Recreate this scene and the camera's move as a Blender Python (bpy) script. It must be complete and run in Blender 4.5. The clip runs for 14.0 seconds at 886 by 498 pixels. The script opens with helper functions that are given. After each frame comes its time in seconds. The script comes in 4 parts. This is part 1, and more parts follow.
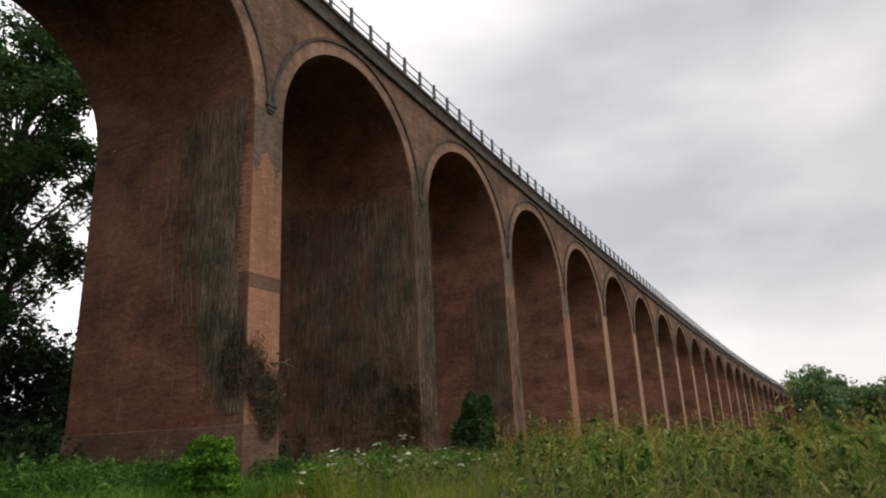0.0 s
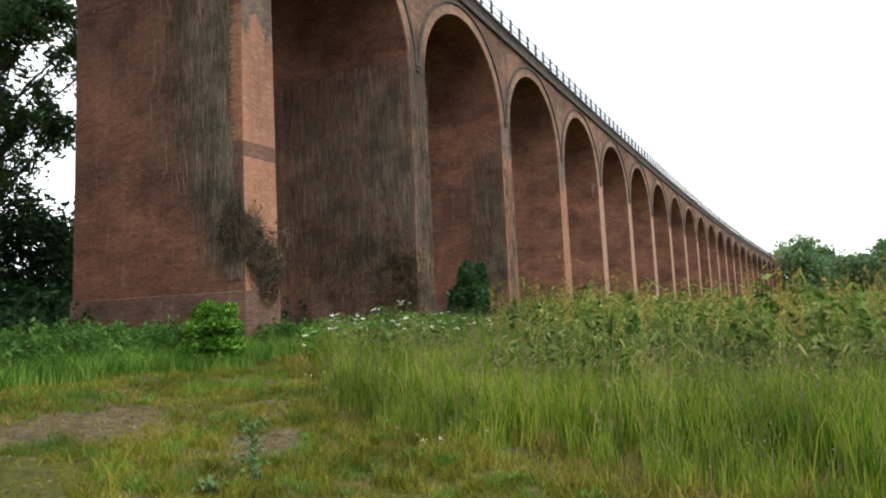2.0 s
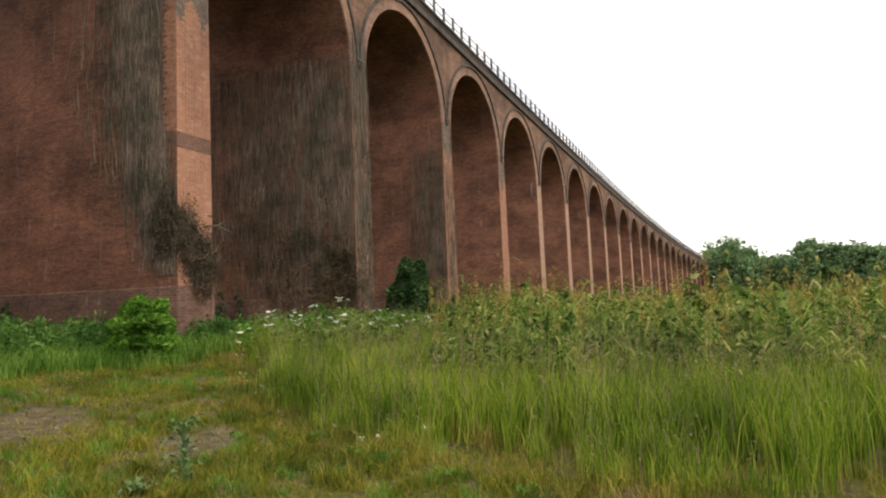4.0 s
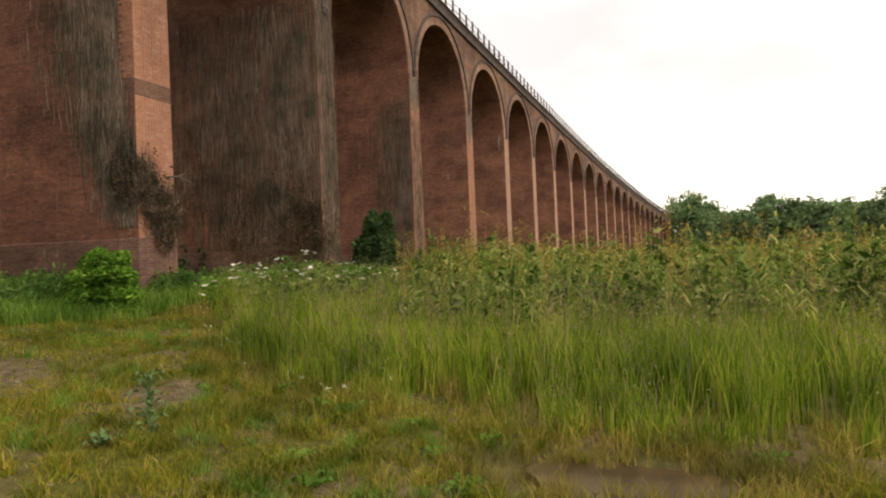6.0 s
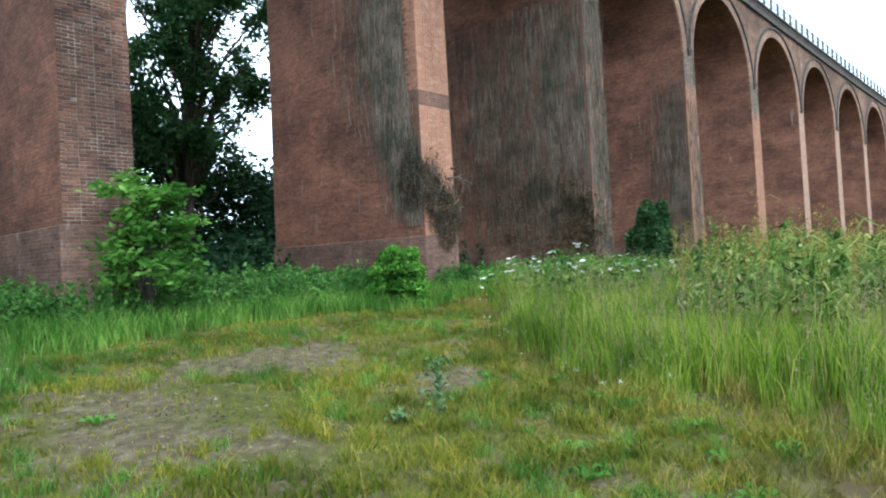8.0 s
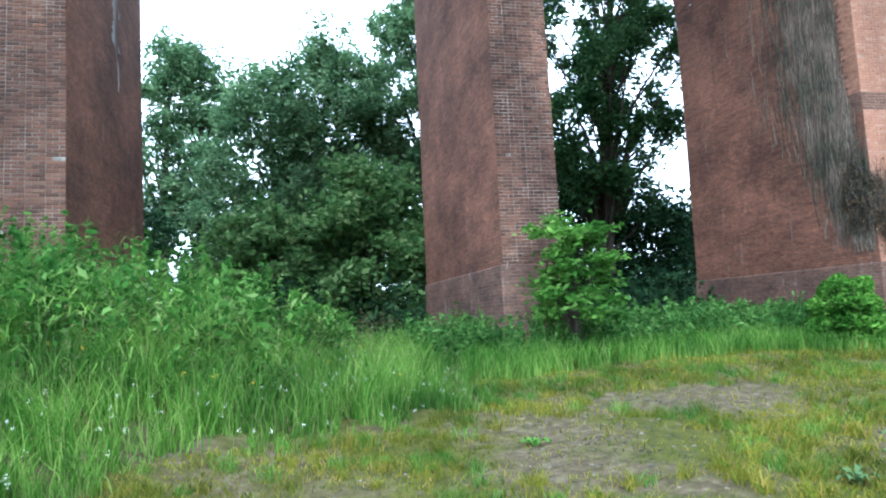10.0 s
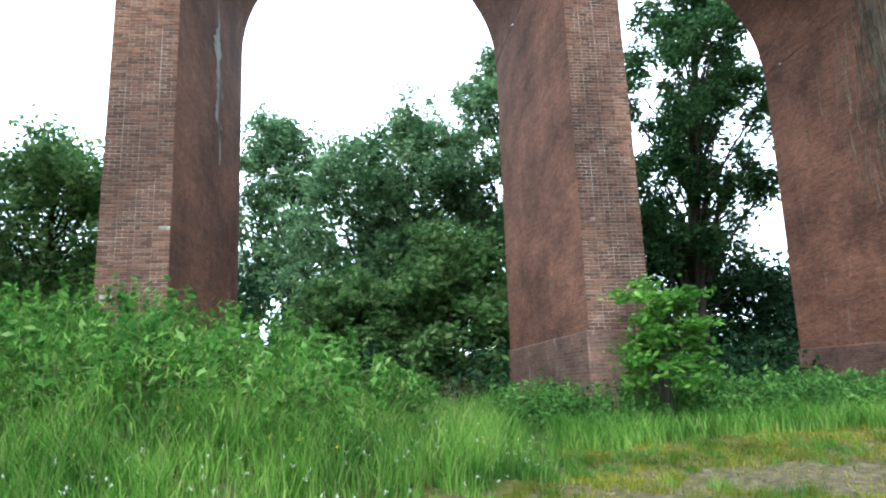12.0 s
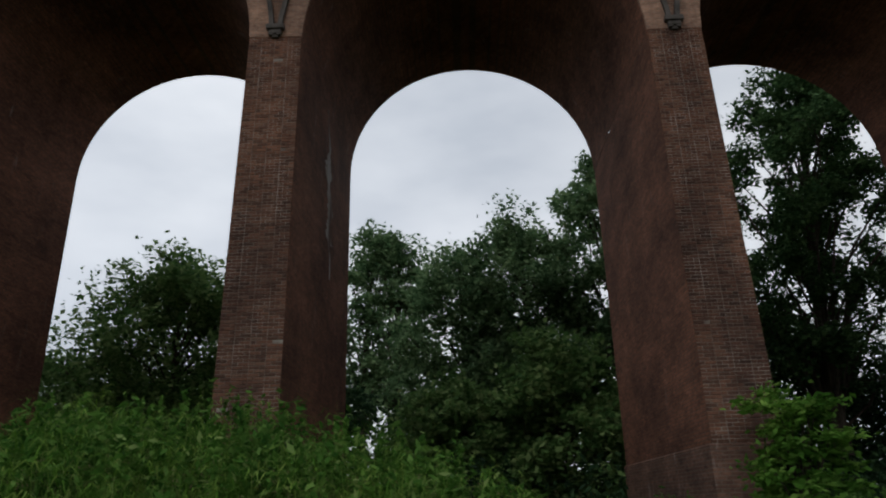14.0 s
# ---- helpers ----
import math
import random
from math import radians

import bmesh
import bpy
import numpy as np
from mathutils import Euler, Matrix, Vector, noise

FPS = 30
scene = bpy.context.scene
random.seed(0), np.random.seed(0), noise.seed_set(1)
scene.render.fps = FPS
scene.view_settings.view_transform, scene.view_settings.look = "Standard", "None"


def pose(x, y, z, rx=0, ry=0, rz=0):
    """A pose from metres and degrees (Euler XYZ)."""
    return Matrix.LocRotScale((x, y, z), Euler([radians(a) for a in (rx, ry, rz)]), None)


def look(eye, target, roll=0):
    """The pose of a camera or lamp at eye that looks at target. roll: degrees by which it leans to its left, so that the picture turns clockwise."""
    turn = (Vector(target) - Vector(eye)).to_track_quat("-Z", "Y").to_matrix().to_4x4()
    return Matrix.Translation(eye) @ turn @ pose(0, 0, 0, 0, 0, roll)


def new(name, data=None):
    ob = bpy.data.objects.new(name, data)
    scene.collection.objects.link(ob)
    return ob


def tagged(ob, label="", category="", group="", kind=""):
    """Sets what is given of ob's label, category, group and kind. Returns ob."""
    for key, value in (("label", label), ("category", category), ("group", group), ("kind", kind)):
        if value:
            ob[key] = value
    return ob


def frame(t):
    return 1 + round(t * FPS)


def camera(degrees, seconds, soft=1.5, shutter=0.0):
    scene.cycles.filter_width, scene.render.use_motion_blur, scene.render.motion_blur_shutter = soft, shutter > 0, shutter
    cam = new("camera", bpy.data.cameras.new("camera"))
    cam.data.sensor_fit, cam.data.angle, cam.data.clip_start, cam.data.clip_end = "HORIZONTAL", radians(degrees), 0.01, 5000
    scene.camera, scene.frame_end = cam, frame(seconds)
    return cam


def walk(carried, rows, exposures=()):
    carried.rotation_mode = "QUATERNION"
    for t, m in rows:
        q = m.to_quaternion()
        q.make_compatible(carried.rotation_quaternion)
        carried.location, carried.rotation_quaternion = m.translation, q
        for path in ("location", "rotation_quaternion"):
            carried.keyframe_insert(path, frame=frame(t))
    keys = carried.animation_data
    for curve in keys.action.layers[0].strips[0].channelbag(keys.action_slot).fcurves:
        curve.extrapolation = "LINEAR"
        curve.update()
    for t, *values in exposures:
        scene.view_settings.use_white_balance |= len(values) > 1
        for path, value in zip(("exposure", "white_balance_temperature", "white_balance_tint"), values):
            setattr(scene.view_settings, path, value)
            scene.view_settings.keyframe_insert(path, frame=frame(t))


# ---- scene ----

# ---- camera and walk: a person stands on the track and pans round ----
cam = camera(66.16, 14.0, soft=2.1, shutter=0.03)
EYE = 1.6
PATH = [
    (0.0, 106.13, 2.29, -62.50), (0.5, 105.05, 2.19, -62.49), (1.0, 100.30, 2.34, -62.73), (1.5, 97.67, 2.33, -62.84),
    (2.0, 95.18, 2.23, -62.80), (2.5, 95.15, 2.29, -62.84), (3.0, 95.18, 2.28, -62.85), (3.5, 95.29, 2.28, -64.58),
    (4.0, 94.74, 1.99, -67.92), (5.2, 92.2, 2.0, -70.8), (6.3, 89.74, 1.98, -69.88), (6.5, 89.74, 2.18, -67.59), (7.0, 89.99, 2.35, -61.15),
    (7.5, 90.30, 2.62, -55.32), (8.0, 91.03, 2.75, -48.07), (8.5, 93.00, 3.04, -38.75), (9.0, 94.21, 3.39, -27.81),
    (9.2, 94.36, 3.38, -23.54), (11.3, 97.92, 2.34, -9.92), (11.5, 99.09, 2.21, -9.50), (12.0, 101.39, 2.04, -6.76),
    (12.5, 106.76, 1.63, -4.26), (13.0, 108.16, 1.52, -2.36), (13.5, 108.49, 1.54, 0.42), (14.0, 110.78, 1.29, 2.02),
]
walk(cam, [(t, pose(0, 0, EYE, a, b, c)) for t, a, b, c in PATH],
     exposures=[(0.0, -0.25, 6800, 12), (0.5, -0.25, 6800, 12), (1.0, 0.05, 6700, 11), (1.5, 0.55, 6500, 9), (2.0, 0.7, 6350, 8), (3.5, 0.7, 6350, 8), (4.0, 0.62, 7000, 13),
                (6.3, 0.5, 7800, 19), (6.5, 0.5, 7800, 19), (7.0, 0.6, 5950, -1), (7.5, 1.12, 5000, -5), (8.0, 1.25, 5200, 0), (8.5, 1.5, 4750, 2), (9.0, 1.58, 4700, 4), (11.5, 1.6, 5250, 0),
                (12.5, 1.17, 5450, 0), (13.0, 0.25, 5950, 4), (13.5, -0.3, 6200, 10), (14.0, -1.05, 6100, 10)])

# ---- world and sun: bright overcast ----
SUN_UP, SUN_ROUND = radians(42), radians(203)
world = bpy.data.worlds.new("overcast_sky")
scene.world = world
world.use_nodes = True
wn, wl = world.node_tree.nodes, world.node_tree.links
wn.clear()
w_out = wn.new("ShaderNodeOutputWorld")
w_bg = wn.new("ShaderNodeBackground")
w_sky = wn.new("ShaderNodeTexSky")
w_sky.sky_type, w_sky.sun_disc, w_sky.sun_elevation, w_sky.sun_rotation = "NISHITA", False, SUN_UP, SUN_ROUND
w_tc, w_map = wn.new("ShaderNodeTexCoord"), wn.new("ShaderNodeMapping")
w_map.inputs["Scale"].default_value = (1.0, 1.0, 2.4)
w_noise = wn.new("ShaderNodeTexNoise")
w_noise.inputs["Scale"].default_value, w_noise.inputs["Detail"].default_value = 1.3, 6.0
w_noise.inputs["Roughness"].default_value = 0.48
w_ramp = wn.new("ShaderNodeValToRGB")
w_ramp.color_ramp.elements[0].position, w_ramp.color_ramp.elements[0].color = 0.36, (8.0, 8.5, 9.2, 1)
w_ramp.color_ramp.elements[1].position, w_ramp.color_ramp.elements[1].color = 0.60, (15.0, 15.0, 14.9, 1)
w_mix = wn.new("ShaderNodeMix")
w_mix.data_type = "RGBA"
w_mix.inputs["Factor"].default_value = 0.93
wl.new(w_tc.outputs["Generated"], w_map.inputs["Vector"])
wl.new(w_map.outputs["Vector"], w_noise.inputs["Vector"])
wl.new(w_noise.outputs["Fac"], w_ramp.inputs["Fac"])
wl.new(w_sky.outputs["Color"], w_mix.inputs["A"])
wl.new(w_ramp.outputs["Color"], w_mix.inputs["B"])
wl.new(w_mix.outputs["Result"], w_bg.inputs["Color"])
# the cloud is thinner, and so brighter, towards one side of the sky
w_dot, w_gain = wn.new("ShaderNodeVectorMath"), wn.new("ShaderNodeMath")
w_dot.operation, w_gain.operation = "DOT_PRODUCT", "MULTIPLY_ADD"
w_dot.inputs[1].default_value = (-0.62, 0.75, 0.22)
w_gain.inputs[1].default_value, w_gain.inputs[2].default_value = 0.035, 0.10
wl.new(w_tc.outputs["Generated"], w_dot.inputs[0])
wl.new(w_dot.outputs["Value"], w_gain.inputs[0])
wl.new(w_gain.outputs["Value"], w_bg.inputs["Strength"])
wl.new(w_bg.outputs["Background"], w_out.inputs["Surface"])
sun_data = bpy.data.lights.new("sun", "SUN")
sun_data.energy, sun_data.angle, sun_data.color = 1.35, radians(35), (1.0, 0.97, 0.92)
sun = new("sun", sun_data)
sun.matrix_world = look((40 * math.cos(SUN_UP) * math.sin(SUN_ROUND), 40 * math.cos(SUN_UP) * math.cos(SUN_ROUND), 40 * math.sin(SUN_UP)), (0, 0, 0))


# ---- materials ----
def node_material(name, rough=0.85, spec=0.25):
    m = bpy.data.materials.new(name)
    m.use_nodes = True
    b = m.node_tree.nodes["Principled BSDF"]
    b.inputs["Roughness"].default_value = rough
    b.inputs["Specular IOR Level"].default_value = spec
    return m, m.node_tree.nodes, m.node_tree.links, b


def ramp(nodes, stops):
    r = nodes.new("ShaderNodeValToRGB")
    e = r.color_ramp.elements
    while len(e) < len(stops):
        e.new(0.5)
    for k, (p, c) in enumerate(stops):
        e[k].position, e[k].color = p, (*c, 1)
    return r


def world_noise(nodes, links, scale, detail=4.0, stretch=(1, 1, 1), rough=0.55):
    g, mp, n = nodes.new("ShaderNodeNewGeometry"), nodes.new("ShaderNodeMapping"), nodes.new("ShaderNodeTexNoise")
    mp.inputs["Scale"].default_value = stretch
    n.inputs["Scale"].default_value, n.inputs["Detail"].default_value, n.inputs["Roughness"].default_value = scale, detail, rough
    links.new(g.outputs["Position"], mp.inputs["Vector"])
    links.new(mp.outputs["Vector"], n.inputs["Vector"])
    return n


def mixed(nodes, links, fac, a, b, blend="MIX"):
    m = nodes.new("ShaderNodeMix")
    m.data_type, m.blend_type = "RGBA", blend
    for key, v in (("Factor", fac), ("A", a), ("B", b)):
        if isinstance(v, (int, float)):
            m.inputs[key].default_value = v
        elif isinstance(v, tuple):
            m.inputs[key].default_value = (*v, 1)
        else:
            links.new(v, m.inputs[key])
    return m.outputs["Result"]


LEAF_SCALE, BRICK_SCALE = 0.78, 0.76  # scales leaf and brick colours down evenly, tuned against the sky's brightness


def brick_material(name, c1, c2, mortar, soot=0.5, streak=0.4, pale=0.0, pale_from=0.62):
    """Old English brickwork in courses of 75 mm, sooted and streaked."""
    m, n, l, b = node_material(name, 0.92, 0.12)
    g, sep = n.new("ShaderNodeNewGeometry"), n.new("ShaderNodeSeparateXYZ")
    add, comb = n.new("ShaderNodeMath"), n.new("ShaderNodeCombineXYZ")
    l.new(g.outputs["Position"], sep.inputs["Vector"])
    l.new(sep.outputs["X"], add.inputs[0])
    l.new(sep.outputs["Y"], add.inputs[1])
    l.new(add.outputs["Value"], comb.inputs["X"])
    l.new(sep.outputs["Z"], comb.inputs["Y"])
    t = n.new("ShaderNodeTexBrick")
    t.inputs["Scale"].default_value = 1.0
    t.inputs["Brick Width"].default_value, t.inputs["Row Height"].default_value = 0.225, 0.075
    t.inputs["Mortar Size"].default_value, t.inputs["Mortar Smooth"].default_value, t.inputs["Bias"].default_value = 0.009, 0.3, -0.1
    t.inputs["Color1"].default_value, t.inputs["Color2"].default_value, t.inputs["Mortar"].default_value = (tuple(BRICK_SCALE * v for v in c) + (1,) for c in (c1, c2, mortar))
    l.new(comb.outputs["Vector"], t.inputs["Vector"])
    big = world_noise(n, l, 0.45, 9.0, (0.75, 0.75, 1.25), 0.68)
    r1 = ramp(n, [(0.38, (1 - soot, 1 - soot, 1 - soot * 0.97)), (0.64, (1.12, 1.08, 1.04))])
    l.new(big.outputs["Fac"], r1.inputs["Fac"])
    col = mixed(n, l, 1.0, t.outputs["Color"], r1.outputs["Color"], "MULTIPLY")
    st = world_noise(n, l, 1.0, 5.0, (2.2, 2.2, 0.12), 0.6)
    r2 = ramp(n, [(0.42, (1 - streak, 1 - streak, 1 - streak)), (0.58, (1, 1, 1))])
    l.new(st.outputs["Fac"], r2.inputs["Fac"])
    col = mixed(n, l, 1.0, col, r2.outputs["Color"], "MULTIPLY")
    bed = world_noise(n, l, 1.0, 4.0, (0.7, 0.7, 7.0), 0.7)
    r5 = ramp(n, [(0.34, (0.80, 0.80, 0.81)), (0.48, (1, 1, 1)), (0.68, (1.08, 1.06, 1.04))])
    l.new(bed.outputs["Fac"], r5.inputs["Fac"])
    col = mixed(n, l, 1.0, col, r5.outputs["Color"], "MULTIPLY")
    fine = world_noise(n, l, 7.0, 5.0, (1, 1, 2.4), 0.7)
    r3 = ramp(n, [(0.3, (0.6, 0.6, 0.6)), (0.7, (1.3, 1.28, 1.25))])
    l.new(fine.outputs["Fac"], r3.inputs["Fac"])
    col = mixed(n, l, 1.0, col, r3.outputs["Color"], "MULTIPLY")
    if pale:
        lime = world_noise(n, l, 0.8, 7.0, (3.0, 3.0, 0.5), 0.7)
        r4 = ramp(n, [(pale_from, (0, 0, 0)), (pale_from + 0.1, (pale, pale, pale))])
        l.new(lime.outputs["Fac"], r4.inputs["Fac"])
        col = mixed(n, l, r4.outputs["Color"], col, (0.42, 0.39, 0.36))
    l.new(col, b.inputs["Base Color"])
    bump = n.new("ShaderNodeBump")
    bump.inputs["Strength"].default_value, bump.inputs["Distance"].default_value = 0.7, 0.012
    inv = mixed(n, l, 0.35, t.outputs["Fac"], fine.outputs["Fac"])
    bump.invert = True
    l.new(inv, bump.inputs["Height"])
    l.new(bump.outputs["Normal"], b.inputs["Normal"])
    return m


def leaf_material(name, stops, gloss=0.5, through_light=0.25):
    m, n, l, b = node_material(name, gloss + 0.15, 0.04)
    g = n.new("ShaderNodeNewGeometry")
    r = ramp(n, [(p, tuple(LEAF_SCALE * v for v in c)) for p, c in stops])
    l.new(g.outputs["Random Per Island"], r.inputs["Fac"])
    big = world_noise(n, l, 0.9, 5.0)
    r2 = ramp(n, [(0.36, (0.5, 0.58, 0.5)), (0.62, (1.22, 1.14, 1.05))])
    l.new(big.outputs["Fac"], r2.inputs["Fac"])
    col = mixed(n, l, 1.0, r.outputs["Color"], r2.outputs["Color"], "MULTIPLY")
    l.new(col, b.inputs["Base Color"])
    if through_light:
        tr, mx = n.new("ShaderNodeBsdfTranslucent"), n.new("ShaderNodeMixShader")
        l.new(col, tr.inputs["Color"])
        mx.inputs["Fac"].default_value = through_light
        l.new(b.outputs["BSDF"], mx.inputs[1])
        l.new(tr.outputs["BSDF"], mx.inputs[2])
        l.new(mx.outputs["Shader"], n["Material Output"].inputs["Surface"])
    return m


def rough_material(name, stops, scale, rough=0.9, bump=0.4, dist=0.02, metal=0.0, stretch=(1, 1, 1)):
    m, n, l, b = node_material(name, rough, 0.2)
    b.inputs["Metallic"].default_value = metal
    t = world_noise(n, l, scale, 7.0, stretch, 0.62)
    r = ramp(n, stops)
    l.new(t.outputs["Fac"], r.inputs["Fac"])
    l.new(r.outputs["Color"], b.inputs["Base Color"])
    bp = n.new("ShaderNodeBump")
    bp.inputs["Strength"].default_value, bp.inputs["Distance"].default_value = bump, dist
    l.new(t.outputs["Fac"], bp.inputs["Height"])
    l.new(bp.outputs["Normal"], b.inputs["Normal"])
    return m


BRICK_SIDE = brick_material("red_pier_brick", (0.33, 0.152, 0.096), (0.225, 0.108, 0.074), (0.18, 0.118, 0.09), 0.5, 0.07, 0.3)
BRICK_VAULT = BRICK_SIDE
BRICK_ARCH = brick_material("arch_brick", (0.36, 0.205, 0.14), (0.26, 0.155, 0.11), (0.32, 0.245, 0.195), 0.5, 0.2, 0.75)
BRICK_RING = brick_material("arch_ring_brick", (0.50, 0.30, 0.215), (0.40, 0.235, 0.165), (0.42, 0.32, 0.25), 0.45, 0.2, 0.5)
BRICK_BLUE = brick_material("sooted_brick", (0.13, 0.09, 0.072), (0.09, 0.07, 0.06), (0.15, 0.13, 0.11), 0.4, 0.3)
BRICK_BAND = brick_material("dark_band_brick", (0.22, 0.125, 0.09), (0.15, 0.09, 0.07), (0.22, 0.16, 0.13), 0.3, 0.15)
BRICK_PLINTH = brick_material("plinth_brick", (0.29, 0.16, 0.115), (0.21, 0.122, 0.092), (0.28, 0.215, 0.175), 0.45, 0.15, 0.55, 0.6)
BRICK_REPAIR = brick_material("orange_repair_brick", (0.47, 0.24, 0.155), (0.40, 0.20, 0.13), (0.34, 0.22, 0.16), 0.3, 0.1)
COURSE_HIGH = 0.075
MORTAR_GREY = rough_material("grey_mortar", [(0.38, (0.13, 0.10, 0.08)), (0.52, (0.255, 0.225, 0.19)), (0.66, (0.44, 0.405, 0.36))], 1.6)
MORTAR_WARM = rough_material("warm_mortar", [(0.35, (0.26, 0.155, 0.105)), (0.7, (0.40, 0.255, 0.18))], 3.0)


def face_brick(name, stops, soot):
    """Single weathered bricks: each takes its own tone, under stains that run across them."""
    m, n, l, b = node_material(name, 0.9, 0.15)
    g, o, add, fr = n.new("ShaderNodeNewGeometry"), n.new("ShaderNodeObjectInfo"), n.new("ShaderNodeMath"), n.new("ShaderNodeMath")
    fr.operation = "FRACT"
    l.new(g.outputs["Random Per Island"], add.inputs[0])
    l.new(o.outputs["Random"], add.inputs[1])
    l.new(add.outputs["Value"], fr.inputs[0])
    r = ramp(n, [(p, tuple(BRICK_SCALE * v for v in c)) for p, c in stops])
    l.new(fr.outputs["Value"], r.inputs["Fac"])
    big = world_noise(n, l, 0.5, 6.0, (1.6, 1, 0.5), 0.6)
    r1 = ramp(n, [(0.36, (1 - soot, 1 - soot, 1 - soot * 0.95)), (0.62, (1.1, 1.06, 1.02))])
    l.new(big.outputs["Fac"], r1.inputs["Fac"])
    col = mixed(n, l, 1.0, r.outputs["Color"], r1.outputs["Color"], "MULTIPLY")
    fine = world_noise(n, l, 28.0, 4.0)
    r3 = ramp(n, [(0.3, (0.7, 0.7, 0.7)), (0.7, (1.2, 1.2, 1.2))])
    l.new(fine.outputs["Fac"], r3.inputs["Fac"])
    col = mixed(n, l, 1.0, col, r3.outputs["Color"], "MULTIPLY")
    l.new(col, b.inputs["Base Color"])
    bp = n.new("ShaderNodeBump")
    bp.inputs["Strength"].default_value, bp.inputs["Distance"].default_value = 0.5, 0.006
    l.new(fine.outputs["Fac"], bp.inputs["Height"])
    l.new(bp.outputs["Normal"], b.inputs["Normal"])
    return m


FACE_BROWN = face_brick("brown_face_brick", [(0.0, (0.125, 0.068, 0.048)), (0.4, (0.195, 0.098, 0.066)), (0.8, (0.255, 0.125, 0.08)), (1.0, (0.25, 0.15, 0.105))], 0.5)
FACE_GREY = face_brick("grey_face_brick", [(0.0, (0.18, 0.145, 0.12)), (0.5, (0.225, 0.18, 0.145)), (1.0, (0.28, 0.23, 0.185))], 0.4)
FACE_ORANGE = face_brick("orange_face_brick", [(0.0, (0.42, 0.215, 0.14)), (0.4, (0.47, 0.24, 0.155)), (0.8, (0.50, 0.26, 0.17)), (1.0, (0.52, 0.32, 0.225))], 0.35)
FACE_DARK = face_brick("dark_band_brick_face", [(0.0, (0.17, 0.10, 0.075)), (1.0, (0.24, 0.14, 0.10))], 0.3)
STONE_DARK = rough_material("weathered_coping", [(0.3, (0.04, 0.035, 0.031)), (0.7, (0.115, 0.10, 0.088))], 2.5)
IRON = rough_material("painted_iron", [(0.3, (0.05, 0.05, 0.047)), (0.7, (0.11, 0.108, 0.10))], 6.0, 0.6, 0.2, 0.004)
BARK = rough_material("bark", [(0.3, (0.028, 0.022, 0.016)), (0.7, (0.09, 0.075, 0.055))], 9.0, 0.95, 0.8, 0.03, 0.0, (1, 1, 0.25))
VINE = leaf_material("dead_ivy_stem", [(0.0, (0.065, 0.051, 0.042)), (0.6, (0.14, 0.112, 0.092)), (1.0, (0.27, 0.23, 0.19))], 0.8, 0.0)
DRY_LEAF = leaf_material("dry_ivy_leaf", [(0.0, (0.10, 0.065, 0.04)), (0.6, (0.20, 0.125, 0.075)), (1.0, (0.29, 0.20, 0.12))], 0.8, 0.2)
LEAF_TREE = leaf_material("tree_leaf", [(0.0, (0.10, 0.19, 0.095)), (0.5, (0.185, 0.31, 0.15)), (1.0, (0.31, 0.45, 0.24))], 0.5, 0.45)
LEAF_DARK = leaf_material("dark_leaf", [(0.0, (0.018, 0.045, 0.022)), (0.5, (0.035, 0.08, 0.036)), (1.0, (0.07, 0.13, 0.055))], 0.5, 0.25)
LEAF_LIGHT = leaf_material("hawthorn_leaf", [(0.0, (0.08, 0.175, 0.055)), (0.5, (0.17, 0.305, 0.10)), (1.0, (0.33, 0.45, 0.19))], 0.45, 0.45)
LEAF_BRIGHT = leaf_material("young_leaf", [(0.0, (0.075, 0.19, 0.025)), (0.5, (0.15, 0.33, 0.055)), (1.0, (0.27, 0.46, 0.10))], 0.5, 0.4)
GRASS_TALL = leaf_material("tall_grass", [(0.0, (0.06, 0.14, 0.012)), (0.3, (0.19, 0.33, 0.03)), (0.7, (0.34, 0.46, 0.055)), (1.0, (0.48, 0.48, 0.11))], 0.6, 0.42)
STRAW = leaf_material("straw", [(0.0, (0.17, 0.17, 0.03)), (0.5, (0.32, 0.27, 0.06)), (1.0, (0.50, 0.41, 0.15))], 0.7, 0.35)
LEAF_LIME = leaf_material("lime_leaf", [(0.0, (0.04, 0.13, 0.015)), (0.5, (0.13, 0.31, 0.04)), (1.0, (0.29, 0.51, 0.09))], 0.45, 0.35)
GRASS_LUSH = leaf_material("lush_grass", [(0.0, (0.07, 0.18, 0.022)), (0.5, (0.17, 0.35, 0.05)), (1.0, (0.35, 0.49, 0.13))], 0.6, 0.42)
GRASS_TURF = leaf_material("track_turf", [(0.0, (0.10, 0.17, 0.018)), (0.5, (0.26, 0.275, 0.032)), (0.85, (0.37, 0.32, 0.058)), (1.0, (0.45, 0.35, 0.12))], 0.7, 0.38)
GRASS_HEAD = leaf_material("seed_head", [(0.0, (0.25, 0.21, 0.12)), (0.6, (0.33, 0.27, 0.17)), (1.0, (0.42, 0.34, 0.23))], 0.8, 0.4)
DOCK_RUST = leaf_material("dock_seed", [(0.0, (0.32, 0.19, 0.06)), (0.6, (0.46, 0.33, 0.10)), (1.0, (0.55, 0.46, 0.17))], 0.8, 0.3)
WEED_LEAF = leaf_material("weed_leaf", [(0.0, (0.04, 0.085, 0.018)), (0.5, (0.15, 0.25, 0.045)), (0.85, (0.31, 0.40, 0.12)), (1.0, (0.48, 0.52, 0.23))], 0.5, 0.38)
NETTLE = leaf_material("nettle_leaf", [(0.0, (0.055, 0.15, 0.032)), (0.5, (0.125, 0.27, 0.06)), (1.0, (0.25, 0.41, 0.12))], 0.5, 0.4)
